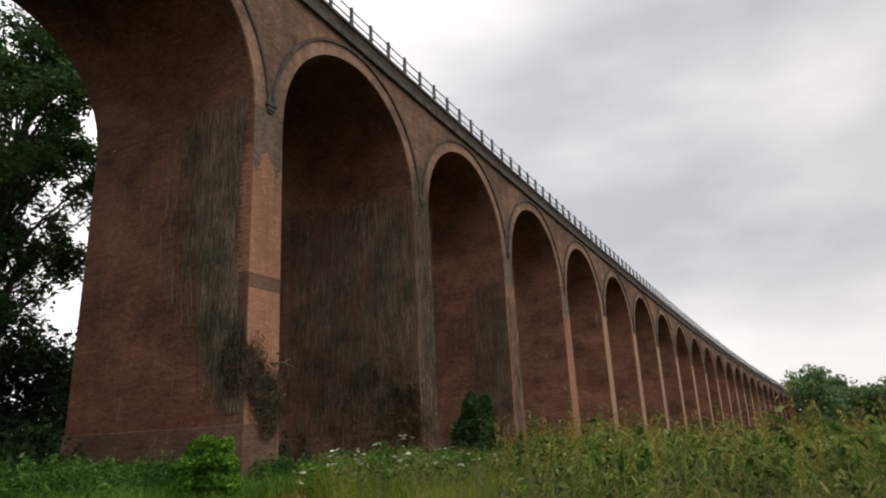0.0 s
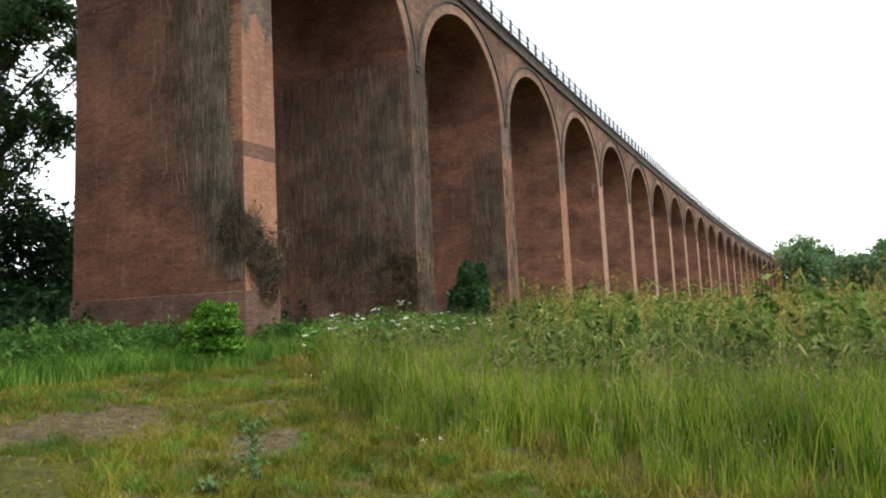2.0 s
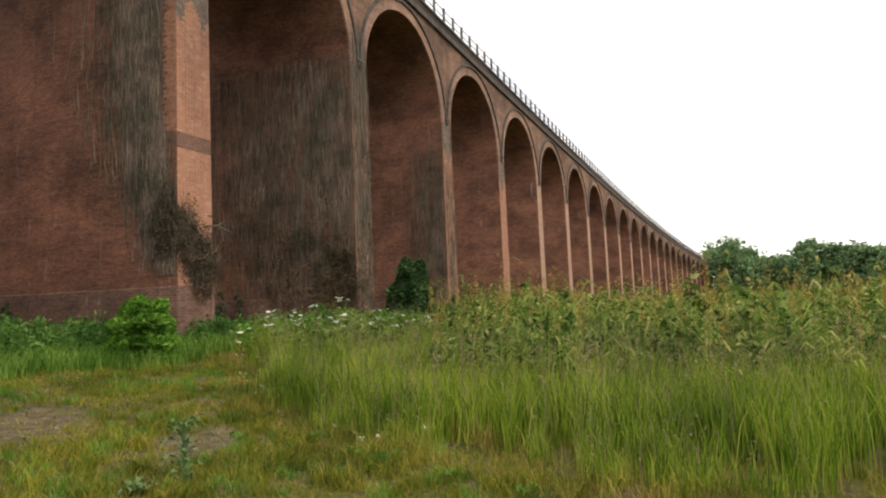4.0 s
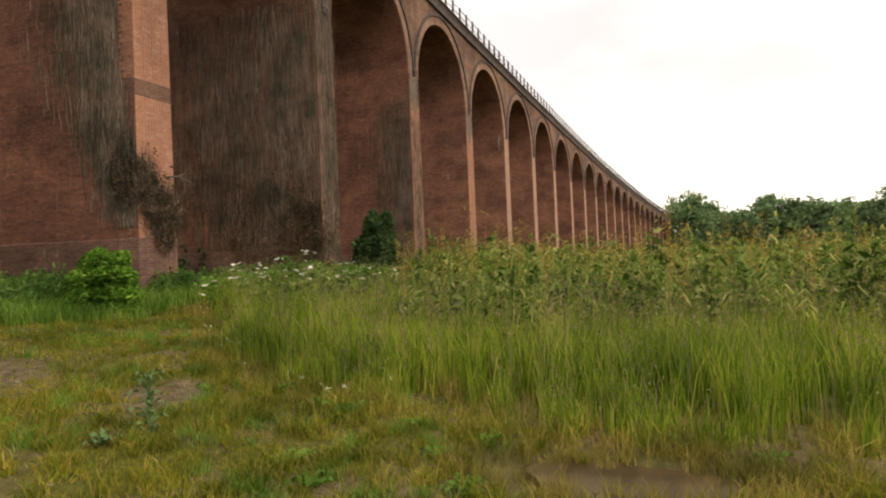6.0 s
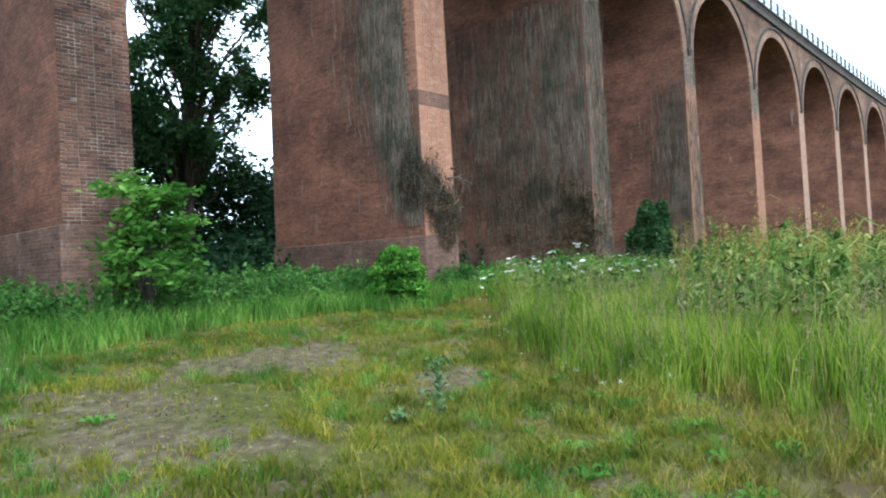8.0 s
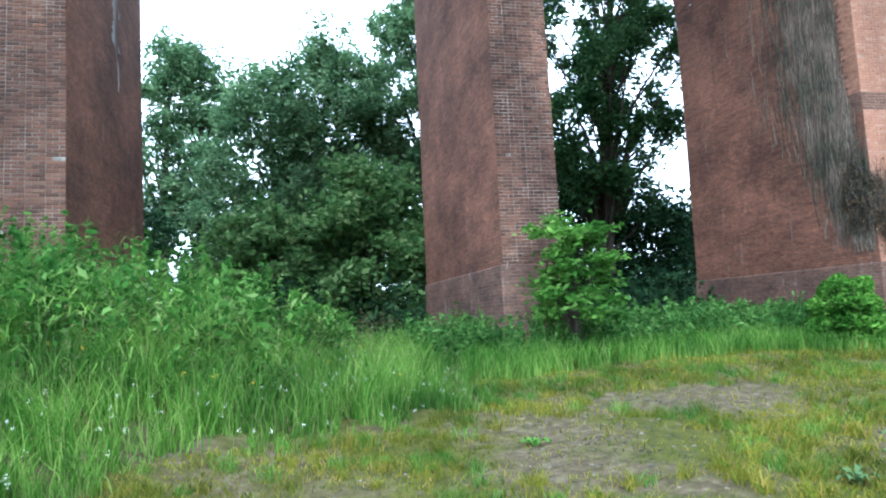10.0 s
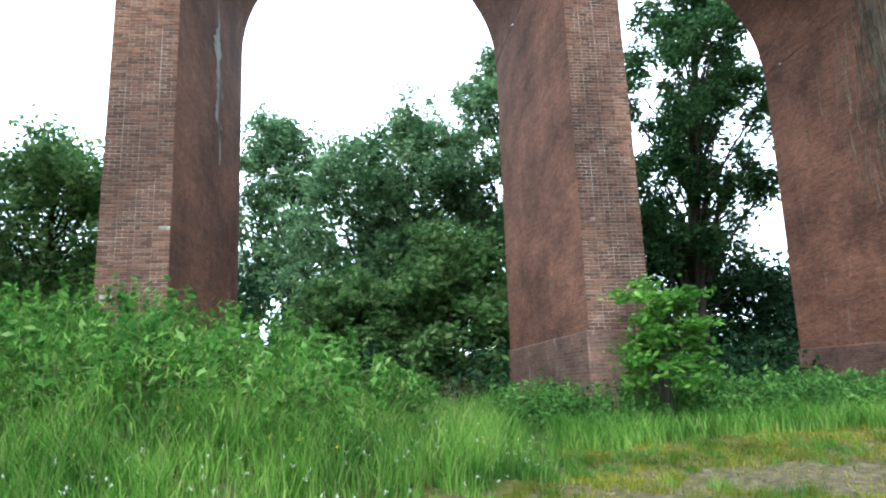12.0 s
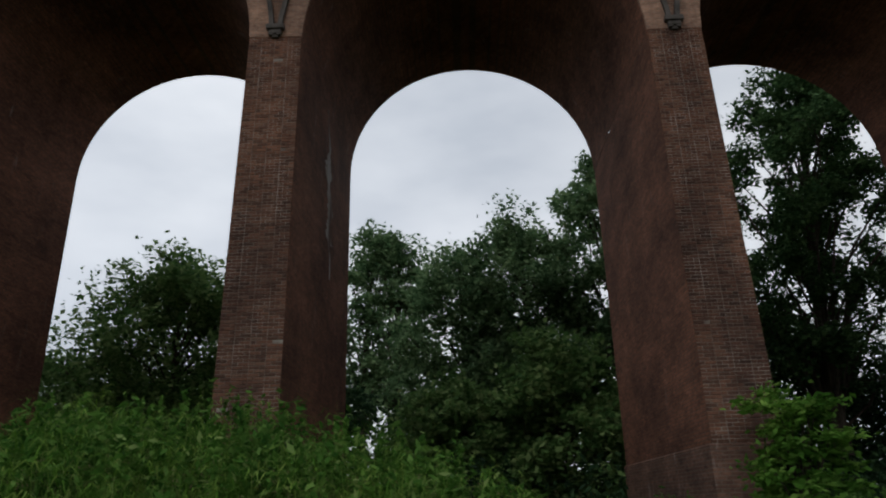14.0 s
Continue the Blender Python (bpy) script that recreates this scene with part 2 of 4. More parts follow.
BANK_LEAF = leaf_material("bank_leaf", [(0.0, (0.05, 0.14, 0.025)), (0.5, (0.13, 0.30, 0.055)), (0.9, (0.25, 0.44, 0.11)), (1.0, (0.40, 0.53, 0.20))], 0.5, 0.42)
OLIVE = leaf_material("olive_reed_leaf", [(0.0, (0.06, 0.12, 0.02)), (0.35, (0.16, 0.27, 0.045)), (0.75, (0.31, 0.38, 0.09)), (1.0, (0.50, 0.47, 0.18))], 0.55, 0.42)
LEAF_MID = leaf_material("ash_leaf", [(0.0, (0.035, 0.085, 0.034)), (0.5, (0.075, 0.15, 0.056)), (1.0, (0.135, 0.23, 0.095))], 0.5, 0.36)
THISTLE = leaf_material("thistle_leaf", [(0.0, (0.13, 0.24, 0.09)), (1.0, (0.25, 0.37, 0.17))], 0.6, 0.3)
PETAL = leaf_material("white_petal", [(0.0, (0.95, 0.96, 0.88)), (1.0, (1.05, 1.05, 1.0))], 0.7, 0.3)
YELLOW = leaf_material("yellow_petal", [(0.0, (0.6, 0.42, 0.03)), (1.0, (0.75, 0.6, 0.05))], 0.6, 0.2)


def ground_material():
    m, n, l, b = node_material("ground_soil_and_turf", 0.95, 0.15)
    patch = world_noise(n, l, 0.55, 6.0, (1, 1, 0), 0.6)
    soil = ramp(n, [(0.32, (0.035, 0.026, 0.014)), (0.5, (0.10, 0.076, 0.041)), (0.7, (0.205, 0.168, 0.105))])
    fine = world_noise(n, l, 6.0, 9.0, (1, 1, 1), 0.78)
    l.new(fine.outputs["Fac"], soil.inputs["Fac"])
    moss = ramp(n, [(0.32, (0.025, 0.034, 0.006)), (0.68, (0.125, 0.115, 0.022))])
    l.new(fine.outputs["Fac"], moss.inputs["Fac"])
    sel = ramp(n, [(0.44, (0, 0, 0)), (0.56, (1, 1, 1))])
    l.new(patch.outputs["Fac"], sel.inputs["Fac"])
    l.new(mixed(n, l, sel.outputs["Color"], moss.outputs["Color"], soil.outputs["Color"]), b.inputs["Base Color"])
    bp = n.new("ShaderNodeBump")
    bp.inputs["Strength"].default_value, bp.inputs["Distance"].default_value = 0.8, 0.03
    l.new(fine.outputs["Fac"], bp.inputs["Height"])
    l.new(bp.outputs["Normal"], b.inputs["Normal"])
    return m


GROUND = ground_material()


# ---- mesh helpers ----
def part(name, bm, material, parent=None, label=""):
    me = bpy.data.meshes.new(name)
    bm.to_mesh(me)
    bm.free()
    me.materials.append(material)
    ob = new(name, me)
    if parent:
        ob.parent = parent
    return tagged(ob, label)


def raw(name, verts, faces, material, parent=None, smooth=False):
    me = bpy.data.meshes.new(name)
    me.from_pydata(verts, [], faces)
    me.materials.append(material)
    if smooth:
        me.shade_smooth()
    ob = new(name, me)
    if parent:
        ob.parent = parent
    return ob


def mesh_arrays(name, co, loops, sizes, material):
    """A mesh straight from arrays: coordinates, corner indices, corners per face."""
    me = bpy.data.meshes.new(name)
    me.vertices.add(len(co))
    me.vertices.foreach_set("co", np.ascontiguousarray(co, dtype=np.float32).ravel())
    me.loops.add(len(loops))
    me.loops.foreach_set("vertex_index", np.ascontiguousarray(loops, dtype=np.int32))
    me.polygons.add(len(sizes))
    starts = np.concatenate([[0], np.cumsum(sizes)[:-1]])
    me.polygons.foreach_set("loop_start", starts.astype(np.int32))
    me.update(calc_edges=True)
    me.materials.append(material)
    return me


def box(bm, x0, x1, y0, y1, z0, z1, bevel=0.0):
    v = [bm.verts.new((x, y, z)) for x in (x0, x1) for y in (y0, y1) for z in (z0, z1)]
    fs = [bm.faces.new([v[i] for i in q]) for q in ((0, 1, 3, 2), (4, 6, 7, 5), (0, 4, 5, 1), (2, 3, 7, 6), (0, 2, 6, 4), (1, 5, 7, 3))]
    if bevel:
        es = list({e for f in fs for e in f.edges})
        bmesh.ops.bevel(bm, geom=es, offset=bevel, segments=1, affect="EDGES")


def tube(verts, faces, points, radii, sides=6):
    """Adds a tapered tube along points to the lists."""
    base = len(verts)
    for k, p in enumerate(points):
        d = (points[min(k + 1, len(points) - 1)] - points[max(k - 1, 0)]).normalized()
        a = d.orthogonal().normalized()
        c = d.cross(a)
        for s in range(sides):
            w = 2 * math.pi * s / sides
            verts.append(tuple(p + (a * math.cos(w) + c * math.sin(w)) * radii[k]))
    for k in range(len(points) - 1):
        for s in range(sides):
            q, r = base + k * sides + s, base + k * sides + (s + 1) % sides
            faces.append((q, r, r + sides, q + sides))


def smooth_step(a, b, v):
    u = np.clip((v - a) / (b - a), 0, 1)
    return u * u * (3 - 2 * u)


def height(x, y):
    """The lie of the land: level by the track, rising to the viaduct and to a bank."""
    x, y = np.asarray(x, float), np.asarray(y, float)
    h = 0.85 * smooth_step(3, 16, y)
    bank = smooth_step(2.5, -4.0, x + 0.15 * (y - 9)) * smooth_step(4, 11, y) * (1 - 0.6 * smooth_step(16, 30, y))
    h = h + 1.15 * bank
    h = h + 0.05 * np.sin(x * 0.9 + 1.3) * np.sin(y * 0.7 + 0.4) + 0.02 * np.sin(x * 2.7) * np.sin(y * 3.1 + 1)
    h = h - 0.10 * np.exp(-(((x - 5.05) / 0.5) ** 2 + ((y - 0.3) / 1.3) ** 2))
    h = h + 0.012 * np.sin(x * 9.1 + 2 * np.sin(y * 3.3)) * np.sin(y * 8.3 + 1.5 * np.sin(x * 2.9)) * np.exp(-(x * x + y * y) / 400)
    return h


def blades(rng, x, y, tall, wide, lean, lift=0.0):
    """Arrays of bent grass blades standing at x, y."""
    n = len(x)
    z = height(x, y) - 0.01 + lift
    a, b = rng.uniform(0, 2 * np.pi, n), rng.uniform(0, 2 * np.pi, n)
    dx, dy = np.cos(a), np.sin(a)
    sx, sy = np.cos(b) * wide, np.sin(b) * wide
    ln = lean * tall * rng.uniform(0.2, 1.0, n)
    co = np.empty((n, 5, 3))
    for k, (u, s, w) in enumerate(((0, 1, 1), (0, -1, 1), (0.55, 0.75, 1), (0.55, -0.75, 1), (1, 0, 0))):
        co[:, k, 0] = x + dx * ln * u ** 2 + sx * s
        co[:, k, 1] = y + dy * ln * u ** 2 + sy * s
        co[:, k, 2] = z + tall * (u - 0.25 * lean * u ** 2)
    i = (np.arange(n) * 5)[:, None]
    loops = (i + np.array([[0, 1, 3, 2, 2, 3, 4]])).ravel()
    return co.reshape(-1, 3), loops, np.tile([4, 3], n)


def leaves(rng, c, size, flat=0.5, long=1.7):
    """Arrays of folded rhombic leaves centred at c."""
    n = len(c)
    d = rng.normal(size=(n, 3))
    d[:, 2] *= flat
    d /= np.linalg.norm(d, axis=1)[:, None]
    s = np.cross(d, rng.normal(size=(n, 3)) * [0.6, 0.6, 1] + [0, 0, 0.8])
    s /= np.linalg.norm(s, axis=1)[:, None] + 1e-9
    up = np.cross(s, d)
    h = (size * rng.uniform(0.6, 1.3, n))[:, None]
    co = np.empty((n, 4, 3))
    co[:, 0] = c - d * h * long / 2
    co[:, 1] = c + s * h * 0.5 + up * h * 0.12
    co[:, 2] = c + d * h * long / 2
    co[:, 3] = c - s * h * 0.5 + up * h * 0.12
    i = (np.arange(n) * 4)[:, None]
    return co.reshape(-1, 3), (i + np.array([[0, 1, 2, 0, 2, 3]])).ravel(), np.tile([3, 3], n)


def joined(*parts):
    co, lo, sz, off = [], [], [], 0
    for c, l, s in parts:
        co.append(c), lo.append(l + off), sz.append(s)
        off += len(c)
    return np.concatenate(co), np.concatenate(lo), np.concatenate(sz)


def stuff(name, arrays, material, label, category="grass"):
    return tagged(new(name, mesh_arrays(name, *arrays, material)), label, category, "", "stuff")


# ---- ground: one sheet to the horizon ----
def ground_axis(lo, hi, fine, n):
    u = np.linspace(-1, 1, n)
    s = np.sinh(u * 7.5) / np.sinh(7.5)
    return np.where(s < 0, s * lo, s * hi) + fine


gx, gy = ground_axis(1500, 1500, 4.0, 170), ground_axis(1500, 1500, 4.0, 170)
GX, GY = np.meshgrid(gx, gy, indexing="ij")
g_co = np.stack([GX, GY, height(GX, GY)], -1).reshape(-1, 3)
g_i = (np.arange(169)[:, None] * 170 + np.arange(169)[None, :]).ravel()[:, None]
g_loops = (g_i + np.array([[0, 170, 171, 1]])).ravel()
ground = new("ground", mesh_arrays("ground", g_co, g_loops, np.full(169 * 169, 4), GROUND))
ground.data.shade_smooth()
tagged(ground, "trodden earth track and rough meadow soil", "ground", "", "structure")

# ---- viaduct ----
SPAN, HALF, DEPTH, FRONT = 9.7, 0.65, 7.42, 13.66
FIRST_X, FALL, BEND = -4.36, -0.0248, 0.0028 / 13.66
SPRING, CROWN_R = 12.4, 4.2
TOP = 17.4
PIERS = range(-4, 26)


def line_y(x):
    return FRONT - BEND * max(x, 0.0) ** 2


def line_pose(x, z=0.0):
    return pose(x, line_y(x), z + FALL * x, 0, 0, math.degrees(math.atan(-2 * BEND * max(x, 0.0))))


def sheared(bm):
    for v in bm.verts:
        v.co.z += FALL * v.co.x
    return bm


viaduct = new("viaduct")
tagged(viaduct, "long red brick railway viaduct with tall semicircular arches and narrow piers", "viaduct")


def pier_mesh():
    """A tapering shaft from deep in the ground to the springing, with eased arrises."""
    bm = bmesh.new()
    rows = []
    for z in (-15.0, -9.4, -4.0, 0.0):
        k = -z
        a, f, r = HALF + 0.004 * k + 0.0, -0.010 * k, DEPTH + 0.006 * k
        e = 0.012
        ring = [(-a + e, f), (a - e, f), (a, f + e), (a, r - e), (a - e, r), (-a + e, r), (-a, r - e), (-a, f + e)]
        rows.append([bm.verts.new((x, y, z)) for x, y in ring])
    for p, q in zip(rows, rows[1:]):
        for s in range(8):
            bm.faces.new((p[s], p[(s + 1) % 8], q[(s + 1) % 8], q[s]))
    bm.faces.new(rows[-1])
    for f in bm.faces:
        f.normal_update()
        f.material_index = 1 if f.normal.y < -0.9 else 0
    return bm


def ring_points(r, n, a0=0.0, a1=math.pi):
    return [(-r * math.cos(a0 + (a1 - a0) * k / n), r * math.sin(a0 + (a1 - a0) * k / n)) for k in range(n + 1)]


def spandrel_mesh():
    """Both faces, the barrel and the deck of one arch, from pier middle to pier middle."""
    bm = bmesh.new()
    n, top = 32, TOP - SPRING
    arc = ring_points(CROWN_R, n)
    faces = []
    for y, flip in ((0.0, 1), (DEPTH, -1)):
        lo = [bm.verts.new((x, y, z)) for x, z in arc]
        hi = [bm.verts.new((x, y, top)) for x, z in arc]
        cl = [bm.verts.new((-SPAN / 2, y, z)) for z in (0, top)]
        cr = [bm.verts.new((SPAN / 2, y, z)) for z in (0, top)]
        for k in range(n):
            bm.faces.new([lo[k], lo[k + 1], hi[k + 1], hi[k]][::flip])
        bm.faces.new([cl[0], lo[0], hi[0], cl[1]][::flip])
        bm.faces.new([lo[-1], cr[0], cr[1], hi[-1]][::flip])
        faces.append((lo, hi, cl, cr))
    (a, ah, al, ar), (b, bh, bl, br) = faces
    for k in range(n):
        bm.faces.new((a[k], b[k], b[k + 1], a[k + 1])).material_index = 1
        bm.faces.new((ah[k], ah[k + 1], bh[k + 1], bh[k]))
    bm.faces.new((al[1], ah[0], bh[0], bl[1]))
    bm.faces.new((ah[-1], ar[1], br[1], bh[-1]))
    return sheared(bm)


def arch_band(r0, r1, proud, n=32, y=0.0):
    """A band round the arch face, standing proud of it."""
    bm = bmesh.new()
    rows = []
    for (x0, z0), (x1, z1) in zip(ring_points(r0, n), ring_points(r1, n)):
        rows.append([bm.verts.new(c) for c in ((x0, y + 0.05, z0), (x0, y - proud, z0), (x1, y - proud, z1), (x1, y + 0.05, z1))])
    for p, q in zip(rows, rows[1:]):
        for s in range(3):
            bm.faces.new((p[s], q[s], q[s + 1], p[s + 1]))
    for p in (rows[0], rows[-1]):
        bm.faces.new(p)
    return sheared(bm)


def bay_box(y0, y1, z0, z1, bevel=0.0):
    bm = bmesh.new()
    box(bm, -SPAN / 2, SPAN / 2, y0, y1, z0, z1, bevel)
    return sheared(bm)


proto = {}


def viaduct_part(key, make, material, m, parent=viaduct, label=""):
    if key not in proto:
        proto[key] = part(key, make(), material, parent, label)
        ob = proto[key]
    else:
        ob = new(key, proto[key].data)
        ob.parent = parent
        tagged(ob, label)
    ob.matrix_basis = m
    return ob


def corbel_mesh():
    bm = bmesh.new()
    for k, (w, d, z0, z1) in enumerate(((0.34, 0.16, 0.0, 0.14), (0.24, 0.12, -0.12, 0.0), (0.13, 0.08, -0.22, -0.12))):
        box(bm, -w / 2 * 1.3, w / 2 * 1.3, -d, 0.05, z0, z1, 0.015)
    return bm


def plinth_mesh():
    bm = bmesh.new()
    a, o = HALF + 0.05 + 0.03, 0.10 + 0.035
    box(bm, -a, a, -o, DEPTH + 0.15, -6.0, 0.0, 0.03)
    return bm


def belt_mesh():
    bm = bmesh.new()
    a = HALF + 0.026 + 0.004
    box(bm, -a, a, -0.045, 0.55, -0.25, 0.25)
    return bm


pier_objects = {}
for i in PIERS:
    x = FIRST_X + SPAN * i
    m = line_pose(x, SPRING)
    shaft = viaduct_part("pier", pier_mesh, BRICK_SIDE, m)
    if len(shaft.data.materials) < 2:
        shaft.data.materials.append(MORTAR_WARM)
    if i < 2:
        shaft.material_slots[1].link = "OBJECT"
        shaft.material_slots[1].material = MORTAR_GREY
    pier_objects[i] = shaft
    sub = viaduct_part("corbel", corbel_mesh, STONE_DARK, pose(0, 0, 0.16), shaft, "small dark stone corbel")
    pz = 2.75 if i >= 1 else 2.9
    viaduct_part("plinth", plinth_mesh, BRICK_PLINTH, pose(0, 0, pz - (SPRING + FALL * x) + FALL * x), shaft, "wider sooted brick plinth")
    if i == 2:
        viaduct_part("brick_band", belt_mesh, BRICK_BAND, pose(0, 0, 6.8 - SPRING), shaft, "darker brick band")
for i in list(PIERS)[:-1]:
    x = FIRST_X + SPAN * (i + 0.5)
    m = line_pose(x, SPRING)
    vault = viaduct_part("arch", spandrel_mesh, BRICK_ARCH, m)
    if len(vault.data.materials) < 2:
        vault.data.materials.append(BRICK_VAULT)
    viaduct_part("arch_ring", lambda: arch_band(CROWN_R - 0.004, CROWN_R + 0.50, 0.025), BRICK_RING, m, viaduct, "rings of red brick voussoirs")
    viaduct_part("hood_mould", lambda: arch_band(CROWN_R + 0.50, CROWN_R + 0.61, 0.11), STONE_DARK, m, viaduct, "thin sooted hood mould")
    viaduct_part("cornice", lambda: bay_box(-0.16, DEPTH + 0.16, TOP - SPRING, TOP - SPRING + 0.28, 0.0), STONE_DARK, m, viaduct, "dark projecting cornice")
    viaduct_part("parapet", lambda: bay_box(-0.05, 0.40, TOP - SPRING + 0.28, TOP - SPRING + 0.75), BRICK_BLUE, m, viaduct, "sooted brick parapet")
    viaduct_part("parapet", lambda: bay_box(-0.05, 0.40, TOP - SPRING + 0.28, TOP - SPRING + 0.75), BRICK_BLUE, m @ pose(0, DEPTH - 0.35, 0), viaduct, "sooted brick parapet")
    viaduct_part("coping", lambda: bay_box(-0.12, 0.47, TOP - SPRING + 0.75, TOP - SPRING + 0.88), STONE_DARK, m, viaduct, "weathered coping stones")

# railing on the parapet
railing = tagged(new("railing"), "plain iron post-and-rail railing on the viaduct parapet", "railing")


def post_mesh():
    bm = bmesh.new()
    box(bm, -0.06, 0.06, -0.06, 0.06, 0.0, 1.04, 0.01)
    box(bm, -0.09, 0.09, -0.09, 0.09, -0.01, 0.03)
    return bm


def rail_mesh(z):
    bm = bmesh.new()
    box(bm, -SPAN / 2, SPAN / 2, -0.018, 0.018, z - 0.018, z + 0.018)
    return sheared(bm)


for i in list(PIERS)[:-1]:
    for k in range(7):
        x = FIRST_X + SPAN * (i + k / 7) + 0.55
        viaduct_part("post", post_mesh, IRON, line_pose(x, TOP + 0.88) @ pose(0, 0.12, 0), railing)
    m = line_pose(FIRST_X + SPAN * (i + 0.5), TOP + 0.88) @ pose(0, 0.12, 0)
    viaduct_part("top_rail", lambda: rail_mesh(0.92), IRON, m, railing)
    viaduct_part("lower_rail", lambda: rail_mesh(0.5), IRON, m, railing)

# ---- trees ----
def tree_meshes(rng, tall, reach, low, clumps, count, size, spread, trunk_r, squash=1.0, top=1.0):
    """Wood and leaf arrays of one tree standing at the origin."""
    verts, faces = [], []
    lean = rng.normal(size=2) * 0.03 * tall
    def axis(u):
        return Vector((lean[0] * u * u, lean[1] * u * u, tall * 0.92 * u))
    tube(verts, faces, [axis(u) for u in (-0.02, 0.03, 0.2, 0.45, 0.7, 1.0)], [trunk_r * v for v in (1.35, 1.05, 0.85, 0.6, 0.35, 0.06)], 8)
    pts = []
    for k in range(clumps):
        u = low + (1 - low) * (k + rng.uniform(0, 1)) / clumps
        rr = reach * math.sqrt(max(0.05, 1 - abs((u - low) / (1 - low) * 2 - 0.85) ** 2.2 * 0.95)) * top
        a = k * 2.4 + rng.uniform(-0.6, 0.6)
        r = rr * math.sqrt(rng.uniform(0.12, 1.0))
        c = axis(min(u, 0.98)) + Vector((r * math.cos(a), r * math.sin(a), rng.uniform(-0.03, 0.03) * tall))
        s = max(low * 0.6, u - 0.16 - 0.1 * r / reach)
        o = axis(s)
        mid = o.lerp(c, 0.5) + Vector((rng.normal() * 0.25, rng.normal() * 0.25, 0.06 * tall * rng.uniform(-0.3, 1)))
        tr = trunk_r * (0.30 - 0.2 * s)
        tube(verts, faces, [o, mid, c], [tr, tr * 0.6, tr * 0.15], 5)
        for _ in range(3):
            e = c + Vector(rng.normal(size=3) * spread * 0.7)
            tube(verts, faces, [mid.lerp(c, 0.6), c.lerp(e, 0.5), e], [tr * 0.3, tr * 0.2, tr * 0.06], 4)
        pts.append(c)
    per = count // clumps
    cs = []
    for c in pts:
        q = rng.normal(size=(per, 3)) * spread * rng.uniform(0.65, 1.25) * np.array([1, 1, 0.62 * squash])
        # sprays inside a clump: pull leaves to a few twigs
        tw = rng.normal(size=(7, 3)) * spread * np.array([0.9, 0.9, 0.55 * squash])
        q = q * 0.55 + tw[rng.integers(0, 7, per)]
        cs.append(q + np.array(c))
    return (verts, faces), leaves(rng, np.concatenate(cs), size)


def tree(x, y, seed, label, leaf, category="tree", name="tree", **kw):
    rng = np.random.default_rng(seed)
    wood, crown = tree_meshes(rng, **kw)
    top = tagged(new(name), label, category)
    top.matrix_basis = pose(x, y, float(height(x, y)) - 0.1)
    raw("trunk", *wood, BARK, top, True)
    cr = new("crown", mesh_arrays("crown", *crown, leaf))
    cr.parent = top
    return top


def ash(x, y, seed, tall, reach, leaf=LEAF_TREE, count=26000, clumps=62, low=0.22, size=0.17, spread=0.75, label="tall ash tree with open dark green crown and bare lower limbs", squash=1.0):
    return tree(x, y, seed, label, leaf, tall=tall, reach=reach, low=low, clumps=clumps, count=count, size=size, spread=spread, trunk_r=0.02 * tall, squash=squash)


SHRUB = "dense dark hawthorn behind the viaduct"
ash(15.0, 28.9, 3, 21.6, 3.8, LEAF_MID, 54000, 84, 0.27, 0.135, 0.5, squash=1.35)
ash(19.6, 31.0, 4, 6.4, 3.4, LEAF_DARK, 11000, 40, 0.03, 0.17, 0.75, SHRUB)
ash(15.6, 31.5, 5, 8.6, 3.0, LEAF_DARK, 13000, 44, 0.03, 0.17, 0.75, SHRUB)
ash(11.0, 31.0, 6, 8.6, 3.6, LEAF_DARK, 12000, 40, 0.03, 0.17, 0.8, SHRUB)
ash(7.0, 30.5, 7, 18.4, 2.5, LEAF_TREE, 25000, 54, 0.22, 0.15, 0.5, "tall leafy ash rising above the hedge", 1.4)
ash(3.4, 31.5, 8, 14.4, 3.6, LEAF_TREE, 37000, 70, 0.12, 0.15, 0.58, "broad leafy field maple in the hedge", 1.4)
ash(0.2, 32.0, 9, 13.4, 3.3, LEAF_TREE, 29500, 60, 0.1, 0.15, 0.58, "broad leafy field maple in the hedge", 1.4)
ash(3.4, 25.5, 10, 6.6, 3.0, LEAF_LIGHT, 26000, 46, 0.02, 0.16, 0.6, "spreading elder in front of darker trees")
ash(-0.4, 26.5, 11, 5.4, 2.6, LEAF_LIGHT, 20000, 36, 0.02, 0.16, 0.6, "spreading elder in front of darker trees")
ash(-5.4, 55.0, 12, 24.8, 2.7, LEAF_TREE, 14500, 40, 0.35, 0.22, 0.8, "slender far tree with bare trunk showing sky")
ash(-8.6, 57.0, 13, 25.0, 2.9, LEAF_TREE, 13000, 40, 0.35, 0.22, 0.8, "slender far tree with bare trunk showing sky")
ash(-12.2, 28.0, 14, 10.9, 4.8, LEAF_LIGHT, 46000, 110, 0.04, 0.15, 0.7, "leafy pale green tree beyond the viaduct", 1.3)
ash(-17.5, 30.0, 15, 7.4, 3.6, LEAF_LIGHT, 19000, 46, 0.04, 0.12, 0.65, "leafy pale green tree beyond the viaduct")
ash(-13.0, 26.5, 19, 5.2, 3.0, LEAF_LIGHT, 16000, 40, 0.02, 0.12, 0.6, "low spreading hedge shrub beyond the viaduct")
ash(-9.3, 28.0, 20, 6.0, 2.8, LEAF_LIGHT, 16000, 40, 0.02, 0.12, 0.6, "low spreading hedge shrub beyond the viaduct")
ash(-17.5, 27.0, 24, 4.6, 2.8, LEAF_LIGHT, 12000, 36, 0.02, 0.12, 0.6, "low spreading hedge shrub beyond the viaduct")
